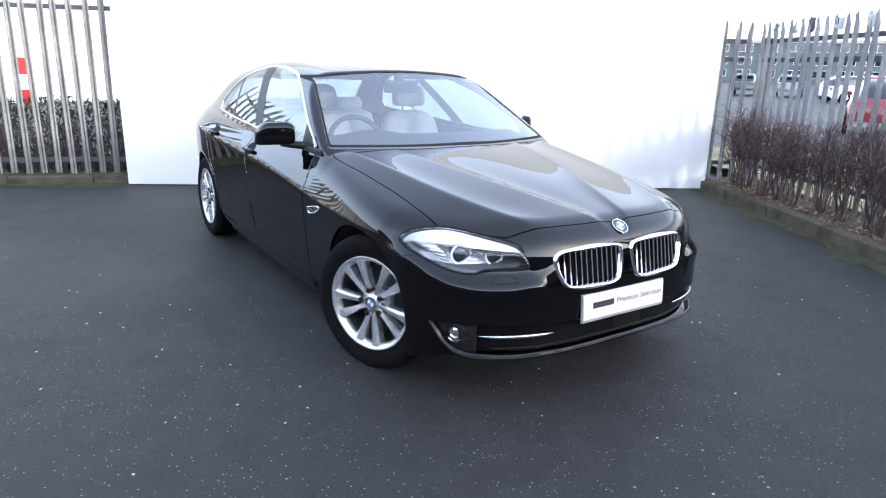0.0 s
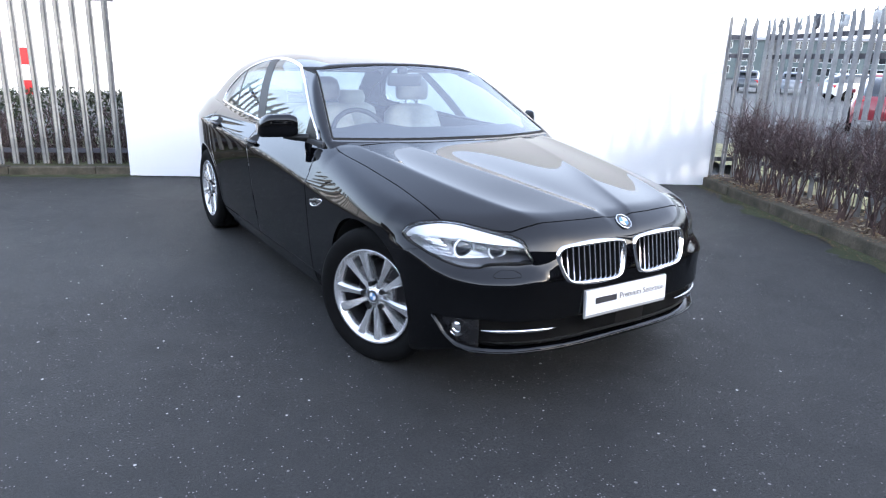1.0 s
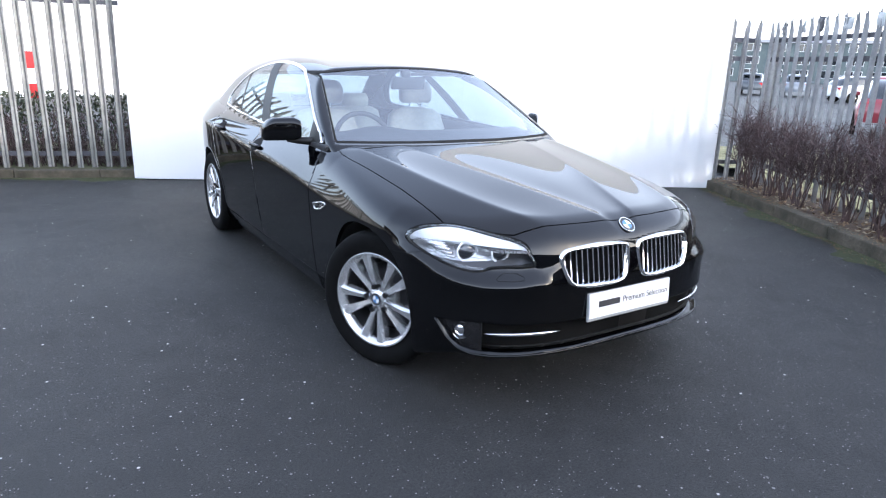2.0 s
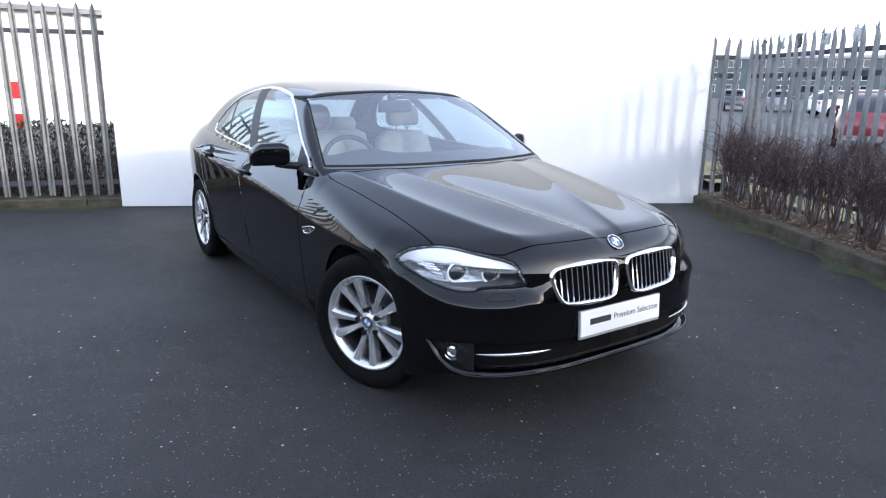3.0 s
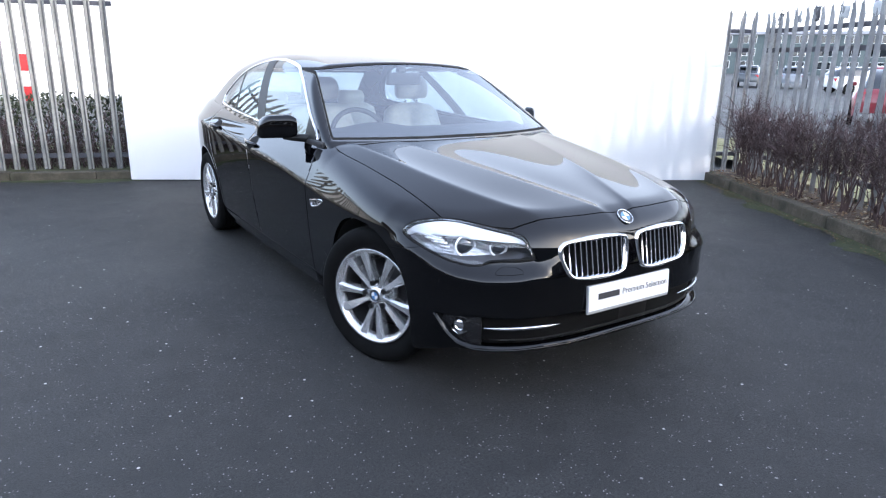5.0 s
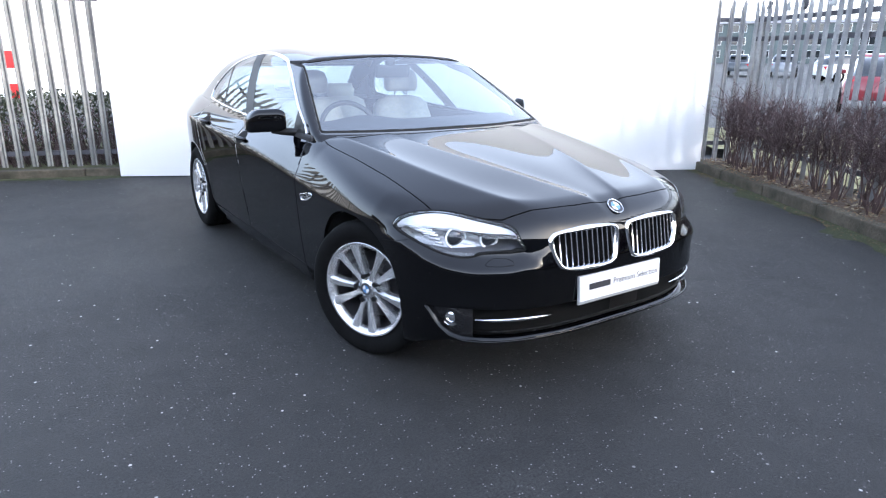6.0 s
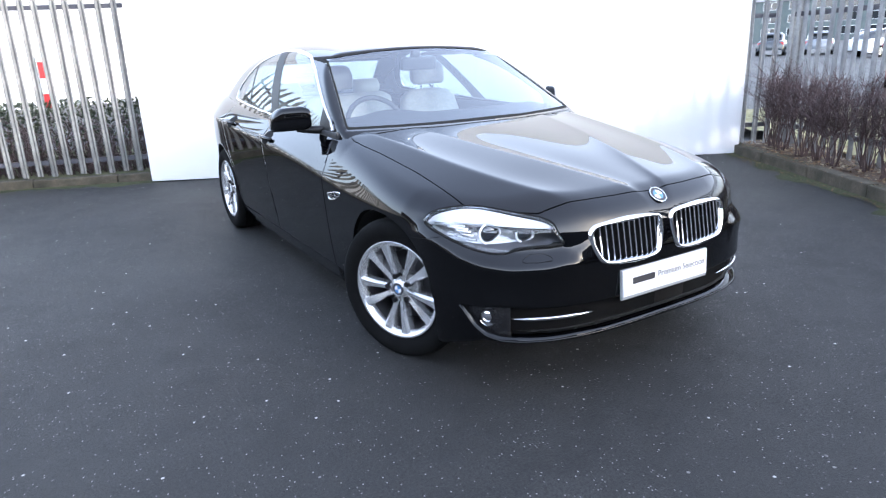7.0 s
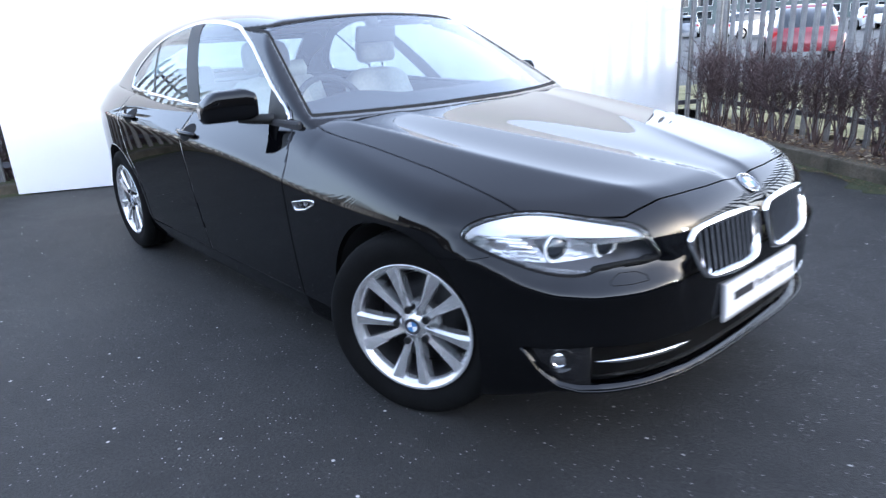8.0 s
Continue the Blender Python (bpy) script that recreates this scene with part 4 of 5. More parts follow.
def roundel(parent, m, r):
    badge = new("badge")
    badge.parent = parent
    badge.matrix_local = m
    badge["label"] = "round blue and white enamel badge"
    bm = bmesh.new()
    ring = [(math.cos(a) * r * 0.93, math.sin(a) * r * 0.93, 0.002) for a in np.linspace(0, 2 * math.pi, 29)[:-1]]
    tube(bm, ring, r * 0.05, 6, True)
    part("badge_rim", bm, CHROME, badge, smooth=True)
    bm = bmesh.new()
    cyl(bm, (0, 0, -0.004), (0, 0, 0.0015), r * 0.93, r * 0.93, 28)
    part("badge_disc", bm, INK, badge)
    for k in range(4):
        bm = bmesh.new()
        a0 = k * math.pi / 2
        lo = [bm.verts.new((0, 0, 0.003))] + [bm.verts.new((math.cos(a0 + a) * r * 0.58, math.sin(a0 + a) * r * 0.58, 0.003)) for a in np.linspace(0, math.pi / 2, 8)]
        bm.faces.new(lo)
        part("badge_quarter", bm, BADGEBLUE if k % 2 else WHITE, badge)
    return badge


p = np.array([[0.008, float(surface_y(0.0, 0.765)[0]), 0.765]])
n = Vector(body_n(p)[0])
roundel(bonnet, Matrix.Translation(Vector(p[0]) + n * 0.002) @ n.to_track_quat("Z", "Y").to_matrix().to_4x4(), 0.041)

# side repeaters: a clear lens in a chrome frame
repeater = np.array([(0.446, 0.702), (0.462, 0.718), (0.53, 0.708), (0.632, 0.686), (0.616, 0.650), (0.53, 0.664)])
for sx in (-1, 1):
    region = cut_by(SIDE, lambda x, y, z: inside(repeater, y, z))
    region = (region[0] + 0.004 * body_n(region[0]), region[1])
    edge = flange(cut_by(region, lambda x, y, z: 0.007 - inside(repeater, y, z)), 0.012, body_in)
    holder = link_mesh("side_repeater", *(edge if sx < 0 else mirrored(edge)), CHROME, car, "clear indicator lamp in a chrome surround")
    lens = cut_by(region, lambda x, y, z: inside(repeater, y, z) - 0.006)
    lens = (lens[0] + 0.004 * body_in(lens[0]), lens[1])
    link_mesh("repeater_lens", *(lens if sx < 0 else mirrored(lens)), LAMPSILVER, holder)

# door handles
for door, y0, y1, z0, z1 in ((0, 1.56, 1.78, 0.872, 0.882), (1, 2.44, 2.65, 0.908, 0.915)):
    for sx, owner in zip((-1, 1), (front_doors, rear_doors)[door]):
        ys = np.linspace(y0, y1, 12)
        zs = np.linspace(z0, z1, 12)
        P = solve(body_field, np.stack([0 * ys, ys, zs], 1), np.tile([-1.0, 0, 0], (12, 1)), 0, 1.2)
        lift = 0.030 * np.sin(np.linspace(0.15, math.pi - 0.15, 12)) ** 0.6
        pts = P + lift[:, None] * np.array([[-1, 0, 0.1]])
        if sx > 0:
            pts = mirror_points(pts)
        bm = bmesh.new()
        tube(bm, list(map(tuple, pts)), [0.010 + 0.004 * math.sin(math.pi * k / 11) for k in range(12)], 8)
        handle = part("door_handle", bm, PAINT, owner, smooth=True)
        # the bowl is a flat black ellipse; the hollow's shade is its colour
        bowl = cut_by(SIDE, lambda x, y, z: 1 - ((y - (y0 + y1) / 2 - 0.0) / 0.07) ** 2 - ((z - (z0 + z1) / 2) / 0.040) ** 2)
        bowl = (bowl[0] + 0.0012 * body_n(bowl[0]), bowl[1])
        link_mesh("handle_bowl", *(bowl if sx < 0 else mirrored(bowl)), BLACK, owner)

# door mirrors
for sx, owner in zip((-1, 1), front_doors):
    mirror = new("door_mirror")
    mirror.parent = car
    mirror["label"] = "black door mirror on a short arm"
    bm = bmesh.new()
    n, m = 17, 24
    rows = []
    for i in range(n):
        t = i / (n - 1)
        x = 0.868 + 0.166 * t
        end = 1 - max(0, (t - 0.90) / 0.10) ** 2.5 * 0.35
        h = 0.073 * (0.78 + 0.22 * min(1, t * 7)) * end
        crest = 1.0 - 0.06 * t - 0.72 * max(0, (t - 0.66) / 0.34) ** 1.7
        d = 0.078 * (1 - 0.25 * t) * end
        zc, yc = 1.038 - 0.014 * t, 1.005 + 0.150 * t
        row = []
        for k in range(m):
            a = 2 * math.pi * k / m
            ca, sa = math.cos(a), math.sin(a)
            e = 0.48
            yy = d * (abs(ca) ** e) * (1 if ca > 0 else -1) * (0.45 if ca > 0 else 1.0)
            zz = h * (abs(sa) ** e) * (crest if sa > 0 else -0.82)
            row.append(bm.verts.new((sx * x, yc + yy, zc + zz)))
        rows.append(row)
    for a, b in zip(rows, rows[1:]):
        for k in range(m):
            bm.faces.new((a[k], a[(k + 1) % m], b[(k + 1) % m], b[k]))
    bm.faces.new(rows[0])
    bm.faces.new(rows[-1])
    part("mirror_housing", bm, PAINT, mirror, smooth=True)
    bm = bmesh.new()
    tube(bm, [(sx * 0.775, 0.91, 0.978), (sx * 0.82, 0.945, 0.976), (sx * 0.87, 0.985, 0.978), (sx * 0.92, 1.02, 0.984)], [0.026, 0.023, 0.021, 0.018], 10)
    part("mirror_arm", bm, PLASTIC, mirror, smooth=True)
    bm = bmesh.new()
    box(bm, pose(sx * 0.950, 1.100, 1.03, 0, 0, sx * 37), 0.145, 0.006, 0.090, 0.003)
    part("mirror_glass", bm, CHROME, mirror, "mirror glass")


# ---- wheels ----
def lathe(name, profile, mat, parent, seg=72, label=""):
    """profile: (radius, x) pairs turned about the x axis."""
    V, F = [], []
    k = len(profile)
    for i in range(seg):
        a = 2 * math.pi * i / seg
        V += [(x, r * math.cos(a), r * math.sin(a)) for r, x in profile]
    for i in range(seg):
        for j in range(k - 1):
            q = ((i + 1) % seg) * k
            F.append((i * k + j, i * k + j + 1, q + j + 1, q + j))
    ob = link_mesh(name, V, F, mat, parent, label)
    return ob


def build_wheel():
    """A wheel with its outer face towards -x, turned about its own centre."""
    wheel = new("wheel")
    wheel["label"] = "ten-spoke silver alloy wheel with black tyre"
    tyre = lathe("tyre", [(0.222, -0.098), (0.238, -0.106), (0.262, -0.118), (0.292, -0.121), (0.312, -0.115), (0.325, -0.105), (0.3325, -0.085), (0.3335, -0.06), (0.3250, -0.058), (0.3250, -0.050), (0.3325, -0.048),
                         (0.3330, -0.012), (0.3255, -0.010), (0.3255, 0.010), (0.3330, 0.012), (0.3325, 0.05), (0.3305, 0.075), (0.324, 0.092), (0.30, 0.112), (0.262, 0.116), (0.225, 0.10)], RUBBER, wheel, 84, "black low-profile tyre")
    bm = bmesh.new()
    for i in range(84):
        a = 2 * math.pi * i / 84
        for x in (-0.082, 0.082):
            box(bm, Matrix.Rotation(a, 4, "X") @ pose(x, 0, 0.3225, 0, -35 if x < 0 else 35, 0), 0.028, 0.015, 0.012)
    tagged(part("tread", bm, RUBBER, tyre), kind="stuff")
    lathe("rim", [(0.2270, -0.100), (0.2330, -0.106), (0.2345, -0.112), (0.2310, -0.1145), (0.2230, -0.110), (0.2150, -0.103), (0.2075, -0.094), (0.2040, -0.086), (0.2045, -0.070)], ALLOY, wheel, 72, "bright rim flange")
    # darker barrel and black disc: shade behind the spokes, put in the colour
    lathe("barrel", [(0.2100, -0.076), (0.2030, -0.055), (0.1980, -0.01), (0.1960, 0.09), (0.20, 0.1)], material("barrel_shade_grey", (0.10, 0.10, 0.105), 0.35, 0.8), wheel, 72)
    lathe("brake_disc", [(0.07, 0.0), (0.165, 0.0), (0.165, 0.02), (0.07, 0.02)], DARKMETAL, wheel, 48)
    lathe("rim_back", [(0.19, 0.03), (0.02, 0.03)], BLACK, wheel, 48)
    # two spokes, mirror images: a broad flat face and a narrow bevel, widening outwards
    stations = [(0.045, -0.086, 0.0155, 0.012), (0.075, -0.089, 0.0130, 0.013), (0.12, -0.094, 0.0155, 0.014), (0.165, -0.098, 0.0200, 0.014), (0.200, -0.101, 0.0245, 0.011), (0.221, -0.104, 0.0275, 0.006)]
    spokes = []
    for side in (-1, 1):
        V, F = [], []
        for r, x, hw, rise in stations:
            V += [(x + 0.045, -hw * 0.85 * side, r), (x + 0.008, -hw * side, r), (x + 0.001, -hw * 0.93 * side, r), (x - rise * 0.35, hw * 0.42 * side, r), (x - rise * 0.28, hw * 0.52 * side, r),
                  (x + 0.005, hw * 0.97 * side, r), (x + 0.010, hw * side, r), (x + 0.045, hw * 0.85 * side, r)]
        for i in range(len(stations) - 1):
            for j in range(7):
                F.append((i * 8 + j, i * 8 + j + 1, (i + 1) * 8 + j + 1, (i + 1) * 8 + j))
        me = bpy.data.meshes.new("spoke")
        me.from_pydata(V, [], F if side < 0 else [f[::-1] for f in F])
        me.materials.append(ALLOY)
        spokes.append(me)
    for i in range(10):
        ob = new("spoke", spokes[i % 2])
        ob.parent = wheel
        skew = 3.5 if i % 2 else -3.5
        ob.matrix_local = Matrix.Rotation(2 * math.pi * i / 10 + radians(skew), 4, "X")
    lathe("hub", [(0.0, -0.092), (0.036, -0.092), (0.040, -0.087), (0.048, -0.088), (0.052, -0.080), (0.056, -0.05), (0.074, -0.045), (0.076, 0.0)], ALLOY, wheel, 40)
    for i in range(5):
        a = 2 * math.pi * (i + 0.25) / 5
        bm = bmesh.new()
        c = Vector((0, math.cos(a) * 0.0615, math.sin(a) * 0.0615))
        cyl(bm, c + Vector((-0.1000, 0, 0)), c + Vector((-0.06, 0, 0)), 0.0125, 0.0135, 12)
        part("wheel_bolt", bm, BLACK, wheel)
    roundel(wheel, pose(-0.0945, 0, 0, 0, -90, 0), 0.033)
    return wheel


first = build_wheel()
STEER = 24.0
spots = [(-0.784, 0.020, STEER, 0, -13), (-0.79, 2.968, 0, 0, 40), (0.775, -0.01, STEER, 180, 5), (0.79, 2.968, 0, 180, 60)]
wheels = []
for x, y, steer, turn, spin in spots:
    m = pose(x, y, 0.3305, 0, 0, steer + turn) @ pose(0, 0, 0, spin, 0, 0)
    wheels.append(copy_thing(first, m))
    wheels[-1].parent = car
for o in (*first.children_recursive, first):
    bpy.data.objects.remove(o)

# ---- inside the car ----


def lofted(rows, mat, name, parent, label="", seg=20, power=0.6):
    """A soft padded form: rounded cross-sections (centre, half width, half depth) joined in order; the sections lie across the way up."""
    bm = bmesh.new()
    rings = []
    for c, hw, hd in rows:
        ring = []
        for k in range(seg):
            a = 2 * math.pi * k / seg
            ca, sa = math.cos(a), math.sin(a)
            ring.append(bm.verts.new((c[0] + hw * abs(ca) ** power * (1 if ca > 0 else -1), c[1] + hd * abs(sa) ** power * (1 if sa > 0 else -1), c[2])))
        rings.append(ring)
    for a, b in zip(rings, rings[1:]):
        for k in range(seg):
            bm.faces.new((a[k], a[(k + 1) % seg], b[(k + 1) % seg], b[k]))
    bm.faces.new(rings[0])
    bm.faces.new(rings[-1])
    return part(name, bm, mat, parent, label, True)


for sx in (-1, 1):
    seat = new("front_seat")
    seat.parent = car
    seat["label"] = "cream leather front seat with headrest"
    x = 0.37 * sx
    lofted([((x, 1.45, 0.40), 0.24, 0.24), ((x, 1.44, 0.50), 0.26, 0.27), ((x, 1.42, 0.56), 0.24, 0.25), ((x, 1.42, 0.58), 0.18, 0.18)], CREAM, "seat_cushion", seat)
    lofted([((x, 1.66, 0.52), 0.23, 0.06), ((x, 1.69, 0.65), 0.255, 0.075), ((x, 1.73, 0.80), 0.255, 0.07), ((x, 1.77, 0.95), 0.245, 0.062), ((x, 1.795, 1.04), 0.225, 0.055), ((x, 1.805, 1.085), 0.17, 0.045), ((x, 1.81, 1.10), 0.09, 0.03)], CREAM, "backrest", seat)
    # the headrest at -x is darker and greyer than the one at +x
    lofted([((x, 1.785, 1.135), 0.115, 0.035), ((x, 1.785, 1.16), 0.135, 0.048), ((x, 1.79, 1.23), 0.135, 0.05), ((x, 1.795, 1.275), 0.12, 0.042), ((x, 1.80, 1.295), 0.08, 0.025)], CREAM if sx > 0 else mottled("darker_leather", (0.20, 0.19, 0.17), (0.30, 0.28, 0.25), 0.5, 10), "headrest", seat)
    for q in (-0.05, 0.05):
        bm = bmesh.new()
        cyl(bm, (x + q, 1.80, 1.06), (x + q, 1.788, 1.17), 0.006)
        part("headrest_post", bm, CHROME, seat, smooth=True)
bench = new("rear_bench")
bench.parent = car
bench["label"] = "cream leather rear bench"
lofted([((0, 2.45, 0.42), 0.60, 0.26), ((0, 2.45, 0.56), 0.62, 0.27), ((0, 2.45, 0.60), 0.55, 0.2)], CREAM, "bench_cushion", bench)
lofted([((0, 2.72, 0.55), 0.60, 0.08), ((0, 2.78, 0.80), 0.61, 0.08), ((0, 2.83, 1.00), 0.58, 0.07), ((0, 2.84, 1.04), 0.5, 0.04)], CREAM, "bench_back", bench)
for x in (-0.36, 0.36):
    lofted([((x, 2.86, 1.02), 0.12, 0.04), ((x, 2.86, 1.10), 0.13, 0.045), ((x, 2.87, 1.15), 0.11, 0.035)], CREAM, "bench_headrest", bench)
bm = bmesh.new()
box(bm, pose(0, 3.12, 1.03), 1.25, 0.55, 0.03, 0.01)
part("parcel_shelf", bm, DASH, car)
# dashboard: a long rounded form under the screen
bm = bmesh.new()
rows = []
for i in range(25):
    x = -0.74 + 1.48 * i / 24
    hump = 0.035 * math.exp(-((x + 0.37) / 0.17) ** 2)
    y0 = 0.60 + 0.31 * x * x
    prof = [(y0 + 0.03, 0.955), (y0 + 0.12, 1.0), (y0 + 0.26, 1.018 + hump), (1.00, 1.012 + hump), (1.06, 0.96 + hump), (1.04, 0.85), (0.98, 0.62)]
    rows.append([bm.verts.new((x, y, z)) for y, z in prof])
for a, b in zip(rows, rows[1:]):
    for k in range(6):
        bm.faces.new((a[k], a[k + 1], b[k + 1], b[k]))
dash = part("dashboard", bm, DASH, car, "dark soft dashboard", True)
# steering wheel on the right
wheel_pose = pose(-0.37, 1.14, 0.93, 65, 0, 0)
sw = new("steering_wheel")
sw.parent = car
sw.matrix_local = wheel_pose
sw["label"] = "dark leather three-spoke steering wheel"
bm = bmesh.new()
tube(bm, [(math.cos(a) * 0.195, math.sin(a) * 0.195, 0) for a in np.linspace(0, 2 * math.pi, 41)[:-1]], 0.016, 10, True)
part("wheel_rim", bm, DASH, sw, smooth=True)
bm = bmesh.new()
bmesh.ops.create_uvsphere(bm, u_segments=20, v_segments=10, radius=0.075, matrix=Matrix.Diagonal((1, 0.85, 0.4, 1)))
for a in (radians(0), radians(180), radians(270)):
    box(bm, Matrix.Rotation(a, 4, "Z") @ pose(0.115, 0, 0), 0.13, 0.035, 0.018, 0.006)
part("wheel_boss", bm, DASH, sw, smooth=True)
# mirror inside the screen, visors
bm = bmesh.new()
box(bm, pose(0.03, 1.30, 1.295, 12, 0, 6), 0.27, 0.03, 0.085, 0.014, 3)
box(bm, pose(0.0, 1.285, 1.355, -30, 0, 0), 0.07, 0.05, 0.05, 0.02)
part("rear_view_mirror", bm, DASH, car)
for sx in (-1, 1):
    bm = bmesh.new()
    box(bm, pose(0.32 * sx, 1.45, 1.352, -6, 0, 0), 0.38, 0.15, 0.014, 0.007)
    part("sun_visor", bm, mottled("visor_grey", (0.24, 0.23, 0.21), (0.3, 0.29, 0.27), 0.9, 20), car)
    # door cards
    bm = bmesh.new()
    box(bm, pose(0.80 * sx, 1.7, 0.75), 0.04, 2.0, 0.46, 0.015)
    part("door_card", bm, DASH, (front_doors[0] if sx < 0 else front_doors[1]))


# ---- planting ----
def sticks(name, segments, mat, sides=3):
    """Thin tapered twigs: (start, end, radius at start, radius at end)."""
    V, F = [], []
    for a, b, r0, r1 in segments:
        d = (b - a).normalized()
        u = d.orthogonal().normalized()
        w = d.cross(u)
        n = len(V)
        for c, r in ((a, r0), (b, r1)):
            for k in range(sides):
                q = 2 * math.pi * k / sides
                V.append(c + u * (math.cos(q) * r) + w * (math.sin(q) * r))
        for k in range(sides):
            F.append((n + k, n + (k + 1) % sides, n + sides + (k + 1) % sides, n + sides + k))
    return link_mesh(name, V, F, mat, smooth=False)


def shrub(rng, at, height, spread, mat, label):
    seg = []
    for s in range(13):
        a = rng.uniform(0, 2 * math.pi)
        base = Vector((math.cos(a), math.sin(a), 0)) * rng.uniform(0, 0.07)
        lean = Vector((math.cos(a), math.sin(a), 0)) * rng.uniform(0.02, spread)
        top = base + lean + Vector((0, 0, height * rng.uniform(0.75, 1.05)))
        last, pts = base, []
        for k in range(1, 6):
            q = k / 5
            p = base.lerp(top, q) + Vector((rng.gauss(0, 0.022), rng.gauss(0, 0.022), 0))
            seg.append((last, p, 0.0065 * (1.1 - 0.8 * (q - 0.2)), 0.0065 * (1.1 - 0.8 * q)))
            pts.append(p)
            last = p
        for k in range(15):
            q = rng.uniform(0.25, 1.0)
            i = min(3, int(q * 4))
            p = pts[i].lerp(pts[i + 1], rng.random())
            d = Vector((rng.gauss(0, 1), rng.gauss(0, 1), rng.uniform(0.3, 1.6))).normalized()
            e = p + d * rng.uniform(0.10, 0.26)
            seg.append((p, e, 0.0034, 0.0018))
            for _ in range(3):
                p2 = p.lerp(e, rng.uniform(0.3, 1))
                d2 = (d + Vector((rng.gauss(0, 0.7), rng.gauss(0, 0.7), rng.gauss(0.2, 0.5)))).normalized()
                seg.append((p2, p2 + d2 * rng.uniform(0.05, 0.15), 0.0024, 0.0013))
    ob = sticks("shrub", seg, mat)
    ob.matrix_basis = pose(at.x, at.y, at.z)
    return tagged(ob, label, "shrub", "hedge by the fence")


rng = random.Random(11)
for i in range(27):
    p = R0 + RD * (0.0 + i * 0.33 + rng.uniform(-0.06, 0.06)) + RO * rng.uniform(0.26, 0.44)
    p.z = 0.08
    shrub(rng, p, rng.uniform(0.72, 0.86), 0.24, TWIG, "leafless brown twiggy shrub in the bed")


def leaves(name, n, place, size, mats, label, category, seed):
    """Fallen leaves or small leaves: bent four-sided blades, joined by colour."""
    rng = random.Random(seed)
    for mat in mats:
        V, F = [], []
        for _ in range(n // len(mats)):
            c, up = place(rng)
            m = Euler((rng.uniform(-up, up), rng.uniform(-up, up), rng.uniform(0, 6.28))).to_matrix()
            s = size * rng.uniform(0.6, 1.4)
            k = len(V)
            for x, y, z in ((-1, 0, 0.15), (0, -0.5, 0), (1, 0, 0.2), (0, 0.5, 0.05)):
                V.append(c + m @ Vector((x * s, y * s, z * s)))
            F.append((k, k + 1, k + 2, k + 3))
        tagged(link_mesh(name, V, F, mat, smooth=False), label, category, kind="stuff")


LEAF = [mottled("dead_leaf_" + n, tuple(c * 0.7 for c in col), col, 0.8, 40) for n, col in (("brown", (0.13, 0.075, 0.04)), ("tan", (0.26, 0.17, 0.09)), ("pale", (0.36, 0.30, 0.20)))]
IVY = [mottled("ivy_green_" + n, tuple(c * 0.6 for c in col), col, 0.6, 30) for n, col in (("dark", (0.035, 0.05, 0.025)), ("light", (0.075, 0.09, 0.04)))]


def on_bed(rng):
    p = R0 + RD * rng.uniform(-0.4, 7.0) + RO * rng.uniform(0.13, 1.1)
    p.z = 0.105 + rng.uniform(0, 0.03)
    return p, 0.5


leaves("fallen_leaves", 3600, on_bed, 0.022, LEAF, "brown dead leaves littering the bed", "leaves", 3)


def on_kerb_foot(rng):
    p = R0 + RD * rng.uniform(-0.3, 8.0) - RO * abs(rng.gauss(0, 0.07))
    p.z = 0.006
    return p, 0.25


leaves("kerb_litter", 3000, on_kerb_foot, 0.011, [LEAF[0], IVY[1], LEAF[1]], "bits of leaf and moss along the kerb", "leaves", 5)


def on_kerb_top(rng):
    p = R0 + RD * rng.uniform(-0.3, 8.0) + RO * (0.125 * rng.random() ** 0.6)
    p.z = 0.118
    return p, 0.2


leaves("kerb_top_litter", 3000, on_kerb_top, 0.014, [LEAF[0], IVY[0], LEAF[1], IVY[1]], "leaf crumbs and dirt lying on the kerb", "leaves", 8)
MOSS = mottled("kerb_moss", (0.030, 0.036, 0.014), (0.065, 0.075, 0.028), 0.95, 12, 0.01)


def moss_strip(name, start, way, out, a0, a1, width, seed):
    n, V, F = int((a1 - a0) / 0.04), [], []
    for i in range(n):
        p = start + way * (a0 + (a1 - a0) * i / (n - 1))
        w = width * max(0.12, 0.55 + 0.9 * noise.noise(p * 2.3 + Vector((seed, 0, 0))) + 0.35 * noise.noise(p * 11))
        for q in (0.0, 0.35, 0.7, 1.0):
            e = p - out * (w * q)
            V.append((e.x, e.y, 0.001 + 0.009 * (1 - q) + 0.003 * noise.noise(e * 25)))
    for i in range(n - 1):
        for k in range(3):
            F.append((i * 4 + k, i * 4 + k + 1, (i + 1) * 4 + k + 1, (i + 1) * 4 + k))
    tagged(link_mesh(name, V, F, MOSS), "dull green moss creeping over the asphalt edge", "moss", kind="stuff")


moss_strip("moss", R0, RD, RO, -0.4, 8.5, 0.24, 1)
moss_strip("moss", L0, LD, LO, -0.2, 5.5, 0.22, 5)


